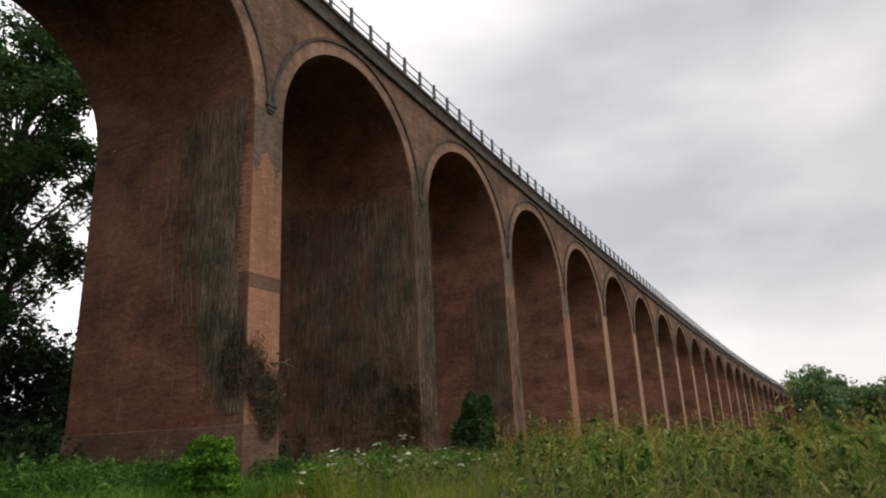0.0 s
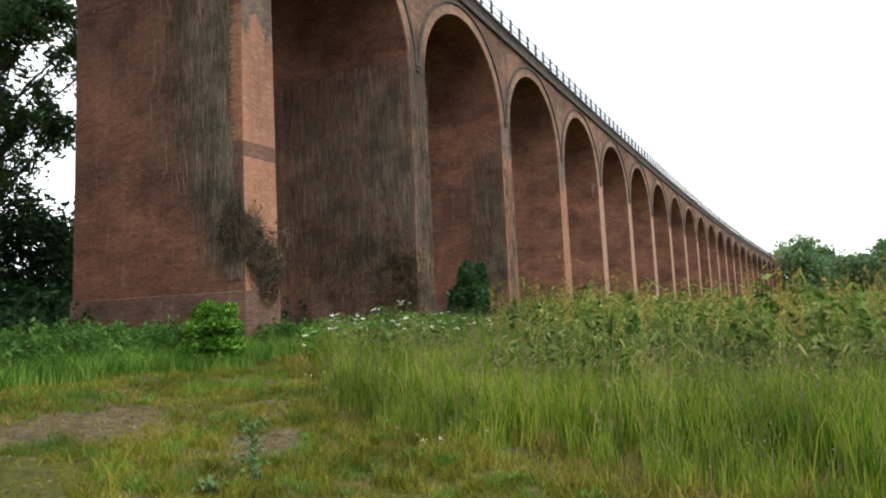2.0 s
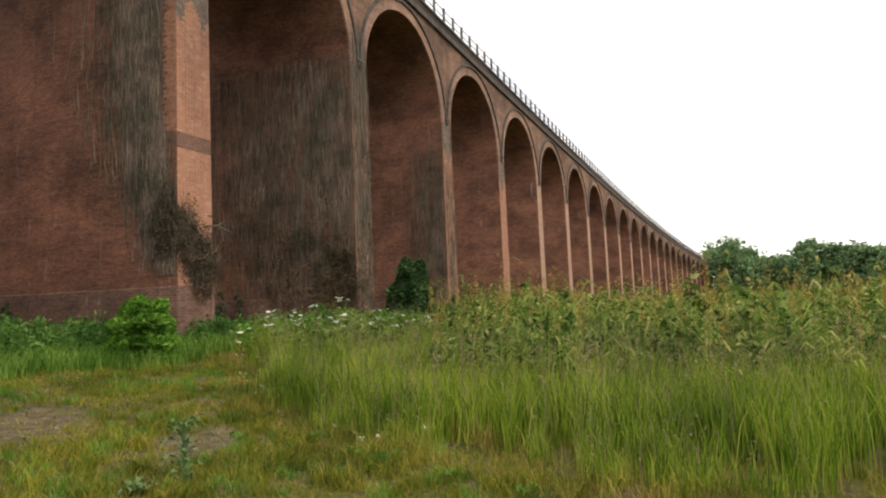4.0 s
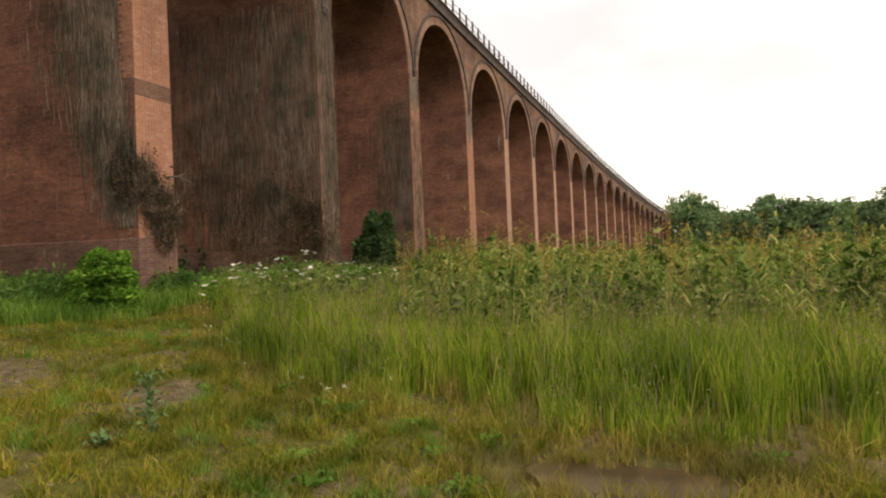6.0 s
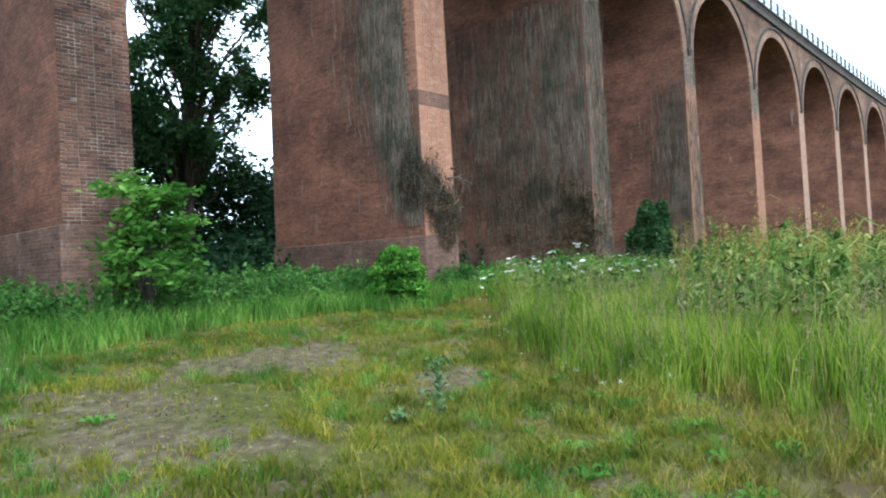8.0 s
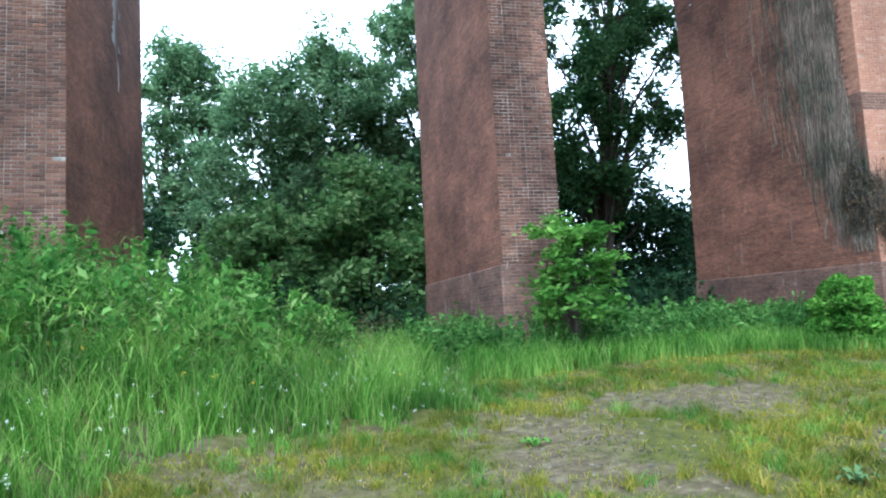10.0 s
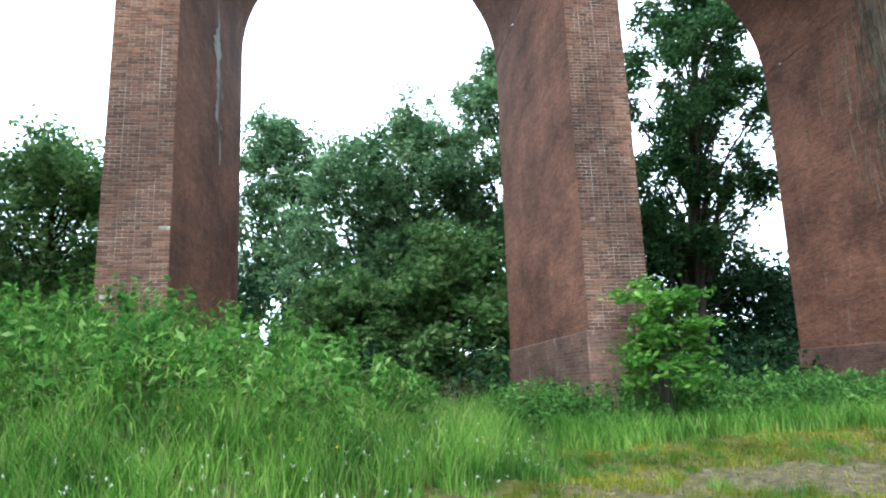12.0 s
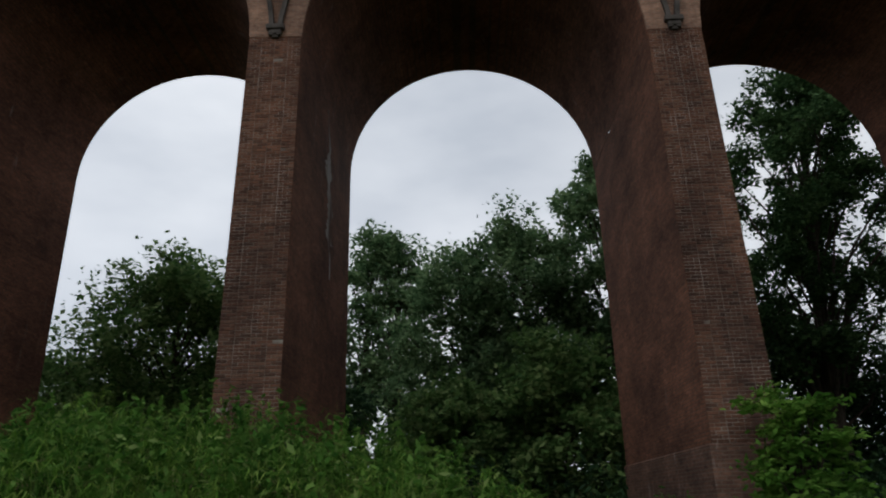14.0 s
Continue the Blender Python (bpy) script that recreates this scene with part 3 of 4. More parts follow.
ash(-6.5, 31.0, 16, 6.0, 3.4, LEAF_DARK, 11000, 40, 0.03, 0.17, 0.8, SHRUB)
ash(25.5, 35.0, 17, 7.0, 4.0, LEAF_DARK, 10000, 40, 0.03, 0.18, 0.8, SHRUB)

# far wood beyond the meadow
far_rng = np.random.default_rng(40)
for k in range(15):
    fx = 222 + far_rng.uniform(-12, 22)
    fy = 0.5 - k * 4.6 + far_rng.uniform(-1, 1)
    ash(fx, fy, 50 + k, 15.5 + far_rng.uniform(-2.5, 3.5), 5.6, LEAF_TREE, 4200, 46, 0.06, 0.65, 1.4, "rounded broadleaf tree of the far wood")

# ---- meadow ----
def scatter(rng, n, x0, x1, y0, y1, keep):
    x, y = rng.uniform(x0, x1, n), rng.uniform(y0, y1, n)
    ok = keep(x, y)
    return x[ok], y[ok]


def wobble(x, y):
    return 0.35 * np.sin(x * 1.7 + y) + 0.25 * np.sin(y * 2.3 - x * 0.8 + 2)


def right_edge(y):
    return np.interp(y, (-9, 0.5, 2.9, 6.3, 9.25, 13), (5.0, 5.95, 6.7, 8.5, 11.9, 16.0))


def left_edge(y):
    return np.interp(y, (2.5, 6.8, 7.5, 8.0, 9.0, 10.5, 12.0, 15.0), (-3.0, -0.9, 0.3, 1.6, 2.5, 3.0, 3.3, 4.0))


def in_right(x, y):
    return (x > right_edge(y) + wobble(x, y) * 0.6) & (y < 12.5) & (x > 4.6)


def in_left(x, y):
    return (x < left_edge(y) + wobble(x, y) * 0.6) & (y > 2.5)


def in_far(x, y):
    return (y > 11.0 + wobble(x, y) * 0.5) & ~in_left(x, y)


def clear_of_piers(x, y):
    u = np.abs((x - FIRST_X + SPAN / 2) % SPAN - SPAN / 2)
    return ~((u < 0.85) & (y > 13.4) & (y < 21.2))


g = np.random.default_rng(1)


def patchy(x, y, s=1.0):
    return 0.5 + 0.25 * np.sin(x * 1.3 * s + 0.7) * np.sin(y * 1.1 * s + 2.1) + 0.25 * np.sin((x + y) * 2.9 * s) * np.sin((x - y) * 2.2 * s + 1)


def bare(x, y):
    """Where the track is worn to earth."""
    m = np.zeros_like(x)
    for cx, cy, rx, ry in ((3.3, 6.6, 1.5, 1.5), (5.6, 8.3, 1.6, 0.9), (6.5, 5.7, 1.0, 0.6), (3.2, 4.9, 0.7, 0.6), (4.95, 0.6, 0.6, 1.3), (0.6, 5.6, 0.9, 0.5)):
        m = np.maximum(m, np.exp(-((x - cx) / rx) ** 2 - ((y - cy) / ry) ** 2))
    return np.clip(m * 1.35 + 0.35 * (patchy(x * 1.6, y * 1.6) - 0.5), 0, 1)


def in_puddle(x, y):
    return ((x - 5.05) / 0.42) ** 2 + ((y - 0.3) / 1.15) ** 2 < 1


# short turf on the track
tx, ty = scatter(g, 270000, -4, 15, 0.6, 13, lambda x, y: ~in_right(x, y) & ~in_left(x, y) & ~in_puddle(x, y) & (g.uniform(size=len(x)) < 0.12 + 0.95 * np.clip(1.3 - 1.5 * bare(x, y) - 0.6 * patchy(x * 2.3 + 3, y * 2.3), 0, 1)) & (g.uniform(size=len(x)) < 4.5 / (1.5 + np.hypot(x, y) * 0.55)))
stuff("track_turf", blades(g, tx, ty, g.uniform(0.02, 0.11, len(tx)) * (0.35 + 1.1 * patchy(tx * 1.5, ty * 1.5)), 0.0033 + 0.0006 * np.hypot(tx, ty), 0.9), GRASS_TURF, "thin yellow-green turf growing through the earth track")
# taller tufts on the track
cx, cy = scatter(g, 1300, -3, 12, 1.0, 12, lambda x, y: ~in_right(x, y) & ~in_left(x, y) & (bare(x, y) < 0.6))
cs = g.uniform(0.4, 1.2, len(cx))
ux = (cx[:, None] + g.normal(size=(len(cx), 60)) * 0.07 * cs[:, None]).ravel()
uy = (cy[:, None] + g.normal(size=(len(cx), 60)) * 0.07 * cs[:, None]).ravel()
uh = (cs[:, None] * g.uniform(0.07, 0.26, (len(cx), 60))).ravel()
half = len(ux) // 120 * 60
stuff("grass_tuft", blades(g, ux[:half], uy[:half], uh[:half], 0.004, 0.9), GRASS_TURF, "scattered tufts of yellowing grass on the track")
stuff("green_tuft", blades(g, ux[half:], uy[half:], uh[half:], 0.004, 0.9), GRASS_LUSH, "scattered tufts of fresh green grass on the track")
# coarse bent tufts along the near edge of the track
ax, ay = scatter(g, 620, 2.2, 9.5, -1.5, 7.0, lambda x, y: (x < right_edge(y) + 0.3) & (bare(x, y) < 0.75) & ~in_puddle(x, y) & (np.hypot(x, y) > 3.2))
av = g.uniform(0.5, 1.2, len(ax))
ex = (ax[:, None] + g.normal(size=(len(ax), 36)) * 0.06 * av[:, None]).ravel()
ey = (ay[:, None] + g.normal(size=(len(ax), 36)) * 0.06 * av[:, None]).ravel()
eh = (av[:, None] * g.uniform(0.10, 0.32, (len(ax), 36))).ravel()
stuff("coarse_tuft", blades(g, ex, ey, eh, 0.0065, 1.1), GRASS_TURF, "coarse tufts of bent yellow-green grass on the track edge")
# tall meadow grass beside the track
def clumped(rng, n, each, spread, x0, x1, y0, y1, keep):
    cx, cy = scatter(rng, n, x0, x1, y0, y1, keep)
    s = rng.uniform(0.6, 1.25, len(cx))
    x = (cx[:, None] + rng.normal(size=(len(cx), each)) * spread).ravel()
    y = (cy[:, None] + rng.normal(size=(len(cx), each)) * spread).ravel()
    return x, y, np.repeat(s, each)


rx, ry, rs = clumped(g, 6000, 36, 0.08, 4.5, 24, -9, 12.5, lambda x, y: in_right(x, y) & (g.uniform(size=len(x)) < 8.0 / (4 + np.hypot(x - 5, y - 2))))
edge = np.clip((rx - right_edge(ry)) / 0.6, 0.3, 1)
rt = g.uniform(0.42, 0.98, len(rx)) * (0.2 + 0.8 * edge) * (0.6 + 0.4 * rs)
stuff("meadow_grass", blades(g, rx, ry, rt, 0.0036 + 0.00048 * np.hypot(rx, ry), 0.42), GRASS_TALL, "tall wet meadow grass beside the track")
k = g.uniform(size=len(rx)) < 0.10
hx, hy, ht = rx[k], ry[k], rt[k] * 1.15 + 0.08
hc = np.stack([hx, hy, height(hx, hy) + ht], 1)
hc = (hc[:, None, :] + g.normal(size=(len(hx), 4, 3)) * [0.02, 0.02, 0.05]).reshape(-1, 3)
stuff("grass_seed_heads", joined(blades(g, hx, hy, ht, 0.003, 0.1), leaves(g, hc, 0.014, 2.0, 2.6)), GRASS_HEAD, "purplish brown seed heads of meadow grass")


def weeds(rng, x, y, tall, per, size, spread):
    """Leaves up leafy stems, smaller towards the tip."""
    n = len(x)
    u = rng.uniform(0.15, 1.0, (n, per))
    a = rng.uniform(0, 2 * np.pi, (n, per))
    r = spread * (1.15 - u) * rng.uniform(0.3, 1, (n, per))
    lean = rng.normal(size=(n, 2)) * 0.1
    px = x[:, None] + r * np.cos(a) + lean[:, :1] * u * tall[:, None]
    py = y[:, None] + r * np.sin(a) + lean[:, 1:] * u * tall[:, None]
    pz = height(x, y)[:, None] + tall[:, None] * u
    c = np.stack([px, py, pz], -1).reshape(-1, 3)
    return leaves(rng, c, size, 0.7, 2.6)


def reeds(rng, x, y, tall, per, long, wide):
    """Arching leaves set along upright stems."""
    n = len(x) * per
    X, Y, T = np.repeat(x, per), np.repeat(y, per), np.repeat(tall, per)
    u = rng.uniform(0.2, 0.98, n)
    a = rng.uniform(0, 2 * np.pi, n)
    z = height(X, Y) + T * u
    ln = long * rng.uniform(0.6, 1.25, n)
    rise, droop = ln * rng.uniform(0.3, 0.9, n), ln * rng.uniform(0.3, 1.1, n)
    dx, dy = np.cos(a), np.sin(a)
    co = np.empty((n, 5, 3))
    for k, (f, s) in enumerate(((0, 0.5), (0, -0.5), (0.5, 1), (0.5, -1), (1, 0))):
        co[:, k, 0] = X + dx * ln * f - dy * wide * s
        co[:, k, 1] = Y + dy * ln * f + dx * wide * s
        co[:, k, 2] = z + rise * f * 1.6 - (droop + rise * 0.6) * f * f
    i = (np.arange(n) * 5)[:, None]
    return co.reshape(-1, 3), (i + np.array([[0, 1, 3, 2, 2, 3, 4]])).ravel(), np.tile([4, 3], n)


# straw at the foot of the meadow grass
sx, sy, ss = clumped(g, 2000, 36, 0.09, 4.0, 16, -6, 11, lambda x, y: (x > right_edge(y) - 0.7 + wobble(x, y) * 0.6) & (x < right_edge(y) + 1.6) & ~in_puddle(x, y))
stuff("straw_grass", blades(g, sx, sy, g.uniform(0.08, 0.38, len(sx)) * ss, 0.004, 1.0), STRAW, "yellowed bent grass along the track edge")


# reeds, nettles and docks behind the meadow grass
def in_weeds(x, y, d=0.0):
    return (x > right_edge(y) + 3.2 + d + wobble(x, y)) & (y < 13.0) & (x > 10.2 - 0.1 * y + d) & (y < 0.43 * x + 0.5 * wobble(x, y))


def weed_fade(x, y):
    """Weeds stand lower towards the margin of their bed."""
    return np.clip(0.45 + 0.35 * (0.43 * x - y), 0.45, 1)


wx, wy = scatter(g, 5600, 9, 62, -26, 13.2, lambda x, y: in_weeds(x, y) & (g.uniform(size=len(x)) < 16 / (8 + x)))
wt = g.uniform(0.9, 1.9, len(wx)) * (0.5 + 0.95 * patchy(wx * 0.8, wy * 0.8)) * weed_fade(wx, wy)
stuff("nettle_bed", joined(weeds(g, wx, wy, wt, 36, 0.088, 0.22), blades(g, wx, wy, wt, 0.008, 0.15)), WEED_LEAF, "dense bed of nettles and tall weeds in the meadow", "weeds")
bx, by = scatter(g, 17000, 8, 60, -26, 13.2, lambda x, y: in_weeds(x, y, -0.8) & (g.uniform(size=len(x)) < 14 / (6 + x)))
bt = g.uniform(0.7, 1.95, len(bx)) * (0.5 + 0.95 * patchy(bx * 0.8, by * 0.8)) * weed_fade(bx, by)
stuff("reed_grass", joined(blades(g, bx, by, bt * 1.1, 0.006, 0.15), reeds(g, bx, by, bt, 9, 0.40, 0.018)), OLIVE, "tall leafy reed grass among the weeds")
dx, dy = scatter(g, 1100, 10, 45, -20, 12, lambda x, y: in_weeds(x, y) & (g.uniform(size=len(x)) < 0.8))
dt = g.uniform(1.4, 2.4, len(dx)) * (0.75 + 0.45 * patchy(dx * 0.8, dy * 0.8))
du = g.uniform(0.55, 1.0, (len(dx), 60))
dc = np.stack([dx[:, None] + g.normal(size=du.shape) * 0.045, dy[:, None] + g.normal(size=du.shape) * 0.045, height(dx, dy)[:, None] + du * dt[:, None]], -1).reshape(-1, 3)
stuff("dock_stems", joined(blades(g, dx, dy, dt, 0.007, 0.05), leaves(g, dc, 0.032, 1.5, 1.5)), DOCK_RUST, "rusty seeding dock stems standing in the weeds", "weeds")

ix, iy = scatter(g, 2600, 12, 32, 7.5, 13.2, lambda x, y: (x > right_edge(y) + 0.8 + wobble(x, y)) & (y > 0.43 * x - 0.6))
it = g.uniform(0.35, 0.95, len(ix)) * (0.6 + 0.6 * patchy(ix * 1.3, iy * 1.3))
stuff("low_weeds", joined(weeds(g, ix, iy, it, 24, 0.07, 0.18), blades(g, ix, iy, it * 1.1, 0.008, 0.2)), WEED_LEAF, "knee-high green weeds in front of the piers", "weeds")
# broad-leaved comfrey and burdock standing in groups
mx, my, ms = clumped(g, 260, 5, 0.22, 9, 48, -22, 13, lambda x, y: in_weeds(x, y) & (g.uniform(size=len(x)) < 14 / (4 + x)))
mt = g.uniform(0.8, 1.75, len(mx)) * (0.6 + 0.4 * ms) * weed_fade(mx, my)
stuff("broad_weeds", joined(blades(g, mx, my, mt, 0.012, 0.1), reeds(g, mx, my, mt, 9, 0.36, 0.04)), WEED_LEAF, "broad pale-backed leaves of comfrey and burdock", "weeds")

# bank of lush grass on the other side
lx, ly, ls = clumped(g, 4200, 36, 0.08, -16, 6, 3.0, 15, lambda x, y: in_left(x, y) & clear_of_piers(x, y) & (g.uniform(size=len(x)) < 9.0 / (4 + np.hypot(x, y - 6))))
ledge = np.clip((left_edge(ly) - lx) / 0.8, 0.35, 1)
stuff("bank_grass", blades(g, lx, ly, g.uniform(0.3, 0.85, len(lx)) * ledge * ls, 0.0045 + 0.00035 * np.hypot(lx, ly), 0.65), GRASS_LUSH, "lush green long grass on the bank")
k = g.uniform(size=len(lx)) < 0.05
jx, jy = lx[k], ly[k]
jt = (0.55 + 0.5 * g.uniform(size=len(jx))) * np.clip((left_edge(jy) - jx) / 1.5, 0.3, 1)
jc = np.stack([jx, jy, height(jx, jy) + jt], 1)
jc = (jc[:, None, :] + g.normal(size=(len(jx), 4, 3)) * [0.02, 0.02, 0.05]).reshape(-1, 3)
stuff("bank_seed_heads", joined(blades(g, jx, jy, jt, 0.002, 0.1), leaves(g, jc, 0.011, 2.0, 2.6)), GRASS_HEAD, "pale seed heads of the bank grass")
nx, ny = scatter(g, 1500, -18, 3, 8.5, 13.2, lambda x, y: (x < left_edge(y) - 2.3 + wobble(x, y)) & (g.uniform(size=len(x)) < 0.9))
nt = (0.25 * (ny > 11) + g.uniform(0.5, 1.6, len(nx))) * (0.65 + 0.6 * patchy(nx * 1.5, ny * 1.5)) * np.clip((left_edge(ny) - nx) / 3.5, 0.45, 1)
stuff("bank_nettles", joined(weeds(g, nx, ny, nt, 40, 0.068, 0.2), blades(g, nx, ny, nt, 0.007, 0.15)), BANK_LEAF, "bright green nettles and weeds in front of the piers", "weeds")

qx, qy = scatter(g, 6800, -16, 3, 7.5, 13.3, lambda x, y: (x < left_edge(y) - 2.2 + wobble(x, y)) & (g.uniform(size=len(x)) < 0.35))
qt = (0.25 * (qy > 11) + g.uniform(0.5, 1.6, len(qx))) * np.clip((left_edge(qy) - qx) / 3.5, 0.4, 1) * (0.7 + 0.55 * patchy(qx * 1.5, qy * 1.5))
stuff("bank_reed_grass", joined(blades(g, qx, qy, qt * 1.15, 0.005, 0.2), reeds(g, qx, qy, qt, 8, 0.36, 0.010)), GRASS_LUSH, "tall green leafy grass standing among the nettles of the bank")
# strip of grass and nettles along the piers
fx, fy = scatter(g, 120000, 1.5, 60, 10.0, 15.5, lambda x, y: in_far(x, y) & ~in_right(x, y) & clear_of_piers(x, y) & (g.uniform(size=len(x)) < 14 / (4 + x)))
stuff("verge_grass", blades(g, fx, fy, g.uniform(0.22, 0.6, len(fx)) * np.clip((fy - 9.6) / 1.6, 0.3, 1), 0.010, 0.6), GRASS_LUSH, "green verge grass at the foot of the piers")
vx, vy = scatter(g, 6200, 2.5, 34, 11.7, 17, lambda x, y: clear_of_piers(x, y) & (y > np.where(np.abs(x - 6) < 2, 11.9, 12.4) + 0.4 * wobble(x, y)) & ((y < 14) | (np.abs(x - 9) < 5)) & (g.uniform(size=len(x)) < 0.8))
vt = g.uniform(0.55, 1.0, len(vx)) * np.where(vx < 9.5, 1.0, 0.85) * (0.6 + 0.6 * patchy(vx * 1.5, vy * 1.5))
stuff("verge_nettles", joined(weeds(g, vx, vy, vt, 30, 0.05, 0.16), blades(g, vx, vy, vt, 0.006, 0.15)), NETTLE, "dark nettles at the foot of the piers", "weeds")
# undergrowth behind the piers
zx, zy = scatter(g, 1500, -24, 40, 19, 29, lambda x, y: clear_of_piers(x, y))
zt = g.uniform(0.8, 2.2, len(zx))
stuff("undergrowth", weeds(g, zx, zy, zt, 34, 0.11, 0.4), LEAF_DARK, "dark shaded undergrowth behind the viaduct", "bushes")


# ---- single plants ----
def leafy_bush(name, x, y, z, rx, ry, rz, count, size, leaf, seed, label, cone=0.0):
    rng = np.random.default_rng(seed)
    top = tagged(new(name), label, "bush")
    top.matrix_basis = pose(x, y, z)
    d = rng.normal(size=(count, 3))
    d /= np.linalg.norm(d, axis=1)[:, None]
    d[:, 2] = np.abs(d[:, 2]) * 1.9 - 0.9
    lump = 1 + 0.16 * np.sin(d[:, 0] * 7 + seed) * np.sin(d[:, 1] * 6 + 1) + 0.1 * np.sin(d[:, 2] * 11)
    r = (lump * rng.uniform(0.6, 1.0, count) ** 0.3)[:, None]
    c = d * r * [rx, ry, rz] + [0, 0, rz * 0.85]
    c[:, :2] *= (1 - cone * np.clip(c[:, 2:] / (2 * rz), 0, 1))
    cr = new("foliage", mesh_arrays("foliage", *leaves(rng, c, size), leaf))
    cr.parent = top
    verts, faces = [], []
    for k in range(12):
        a = k * 2.4
        e = Vector((0.75 * rx * math.cos(a), 0.75 * ry * math.sin(a), rz * rng.uniform(0.7, 1.5)))
        verts, faces = [], []
        tube(verts, faces, [Vector((0.05 * math.cos(a), 0.05 * math.sin(a), -0.1)), e * 0.5 + Vector((0, 0, 0.1)), e], [0.025, 0.018, 0.006], 5)
        raw("stem", verts, faces, BARK, top)
    return top


leafy_bush("bush", 11.40, 11.70, float(height(11.40, 11.70)) + 0.12, 0.72, 0.70, 0.70, 9000, 0.07, LEAF_LIME, 21, "round bright green leafy bush at a pier foot")
leafy_bush("ivy_bush", 27.6, 12.7, float(height(27.6, 12.7)) - 0.25, 1.5, 1.3, 1.8, 10000, 0.115, LEAF_MID, 22, "dark green conical bush against a brick pier", 0.3)


def sapling(x, y, tall, reach, sprays, seed):
    """A young elder: arching stems with paired leaflets."""
    rng = np.random.default_rng(seed)
    top = tagged(new("sapling"), "young elder with fresh green leaves beside a pier", "shrub")
    top.matrix_basis = pose(x, y, float(height(x, y)) - 0.05)
    verts, faces, cs = [], [], []
    for k in range(sprays):
        a = k * 2.4 + rng.uniform(-0.4, 0.4)
        u = (k + 1) / sprays
        r = reach * rng.uniform(0.35, 1.0) * (1.1 - 0.55 * u)
        o = Vector((0.1 * math.cos(a), 0.1 * math.sin(a), tall * 0.55 * u))
        tip = Vector((r * math.cos(a), r * math.sin(a), tall * (0.25 + 0.75 * u) * rng.uniform(0.85, 1.05)))
        mid = o.lerp(tip, 0.55) + Vector((0, 0, 0.16 * tall))
        verts, faces = [], []
        if k % 3 == 0:
            tube(verts, faces, [Vector((0.02 * math.cos(a), 0.02 * math.sin(a), 0)), o, mid], [0.025, 0.018, 0.010], 6)
        tube(verts, faces, [o, mid, tip], [0.012, 0.008, 0.003], 5)
        raw("stem", verts, faces, BARK, top)
        for q in range(7):
            c = mid.lerp(tip, q / 7)
            for _ in range(13):
                cs.append(np.array(c) + rng.normal(size=3) * [0.15, 0.15, 0.06])
    lf = new("leaves", mesh_arrays("leaves", *leaves(rng, np.array(cs), 0.085, 0.35, 2.2), LEAF_BRIGHT))
    lf.parent = top
    return top


sapling(5.75, 12.5, 2.8, 1.35, 40, 23)


# ---- dead ivy on the brickwork ----
def dead_ivy(seed, pier, edge, z0, z1, stems, front, label, leafy=0):
    """A mat of bare stems on one side of a pier; edge(z) is how far back it reaches, front the share on the narrow face."""
    rng = np.random.default_rng(seed)
    verts, faces, dry = [], [], []
    while len(verts) < 12 * stems:
        on_front = rng.uniform() < front
        z = rng.uniform(z0, z1)
        long = rng.uniform(0.3, 1.7)
        near, far = edge(z)
        u = abs(rng.normal()) * 0.55
        s = rng.uniform(-HALF, HALF) if on_front else near + (far - near) * u
        thin = 0.5 + 0.5 * math.sin(4.1 * s + 1.7 * math.sin(0.8 * z + seed)) * math.sin(1.1 * z + 2.3 * s + seed)
        if s > DEPTH or rng.uniform() > (0.35 + 0.65 * thin) * min(1.0, (z1 - z) / 3.5 + 0.05):
            continue
        sway, w, drift = rng.uniform(0.015, 0.05), rng.uniform(0, 6), rng.normal() * 0.10
        pts = []
        for q in range(4):
            u = q / 3
            v = s + sway * math.sin(w + 5 * u) + drift * u * long
            h = z + long * u - SPRING
            off = 0.010 + 0.03 * rng.uniform()
            if on_front:
                pts.append(Vector((v, 0.010 * h - off - 0.012, h)))
            else:
                pts.append(Vector((-HALF + 0.004 * h - off, max(v, -0.05), h)))
        r = rng.uniform(0.004, 0.011)
        tube(verts, faces, pts, [r, r, r * 0.8, r * 0.3], 3)
        if rng.uniform() < leafy * max(0.0, 1 - (z - z0) / 5.0):
            dry += [np.array(pts[2]) + rng.normal(size=3) * [0.05, 0.12, 0.15] - [0.05, 0, 0] for _ in range(10)]
    top = tagged(raw("dead_ivy", verts, faces, VINE), label, "ivy", "", "stuff")
    top.matrix_basis = pier_objects[pier].matrix_basis
    if dry:
        lf = new("dry_leaves", mesh_arrays("dry_leaves", *leaves(rng, np.array(dry), 0.06, 0.8, 1.3), DRY_LEAF))
        lf.parent = top
    return top


dead_ivy(61, 2, lambda z: (np.interp(z, (3, 5, 7, 9, 12), (0.0, 0.05, 0.55, 0.5, 0.3)), np.interp(z, (2.5, 4, 5, 7, 12), (0.6, 1.3, 1.7, 2.5, 3.3))), 3.0, 13.0, 3000, 0.0, "grey dead ivy stems clinging to the side of a brick pier")
dead_ivy(62, 3, lambda z: (0.0, np.interp(z, (1.5, 3, 5, 12), (3.6, 5.5, 8.0, 8.5))), 1.2, 13.6, 7200, 0.15, "grey dead ivy stems covering the side of a brick pier", 0.35)
dead_ivy(63, 4, lambda z: (0.0, np.interp(z, (1.5, 4, 8, 11), (1.2, 1.7, 2.1, 1.3))), 1.2, 11.2, 1900, 0.2, "grey dead ivy stems clinging to the side of a brick pier")


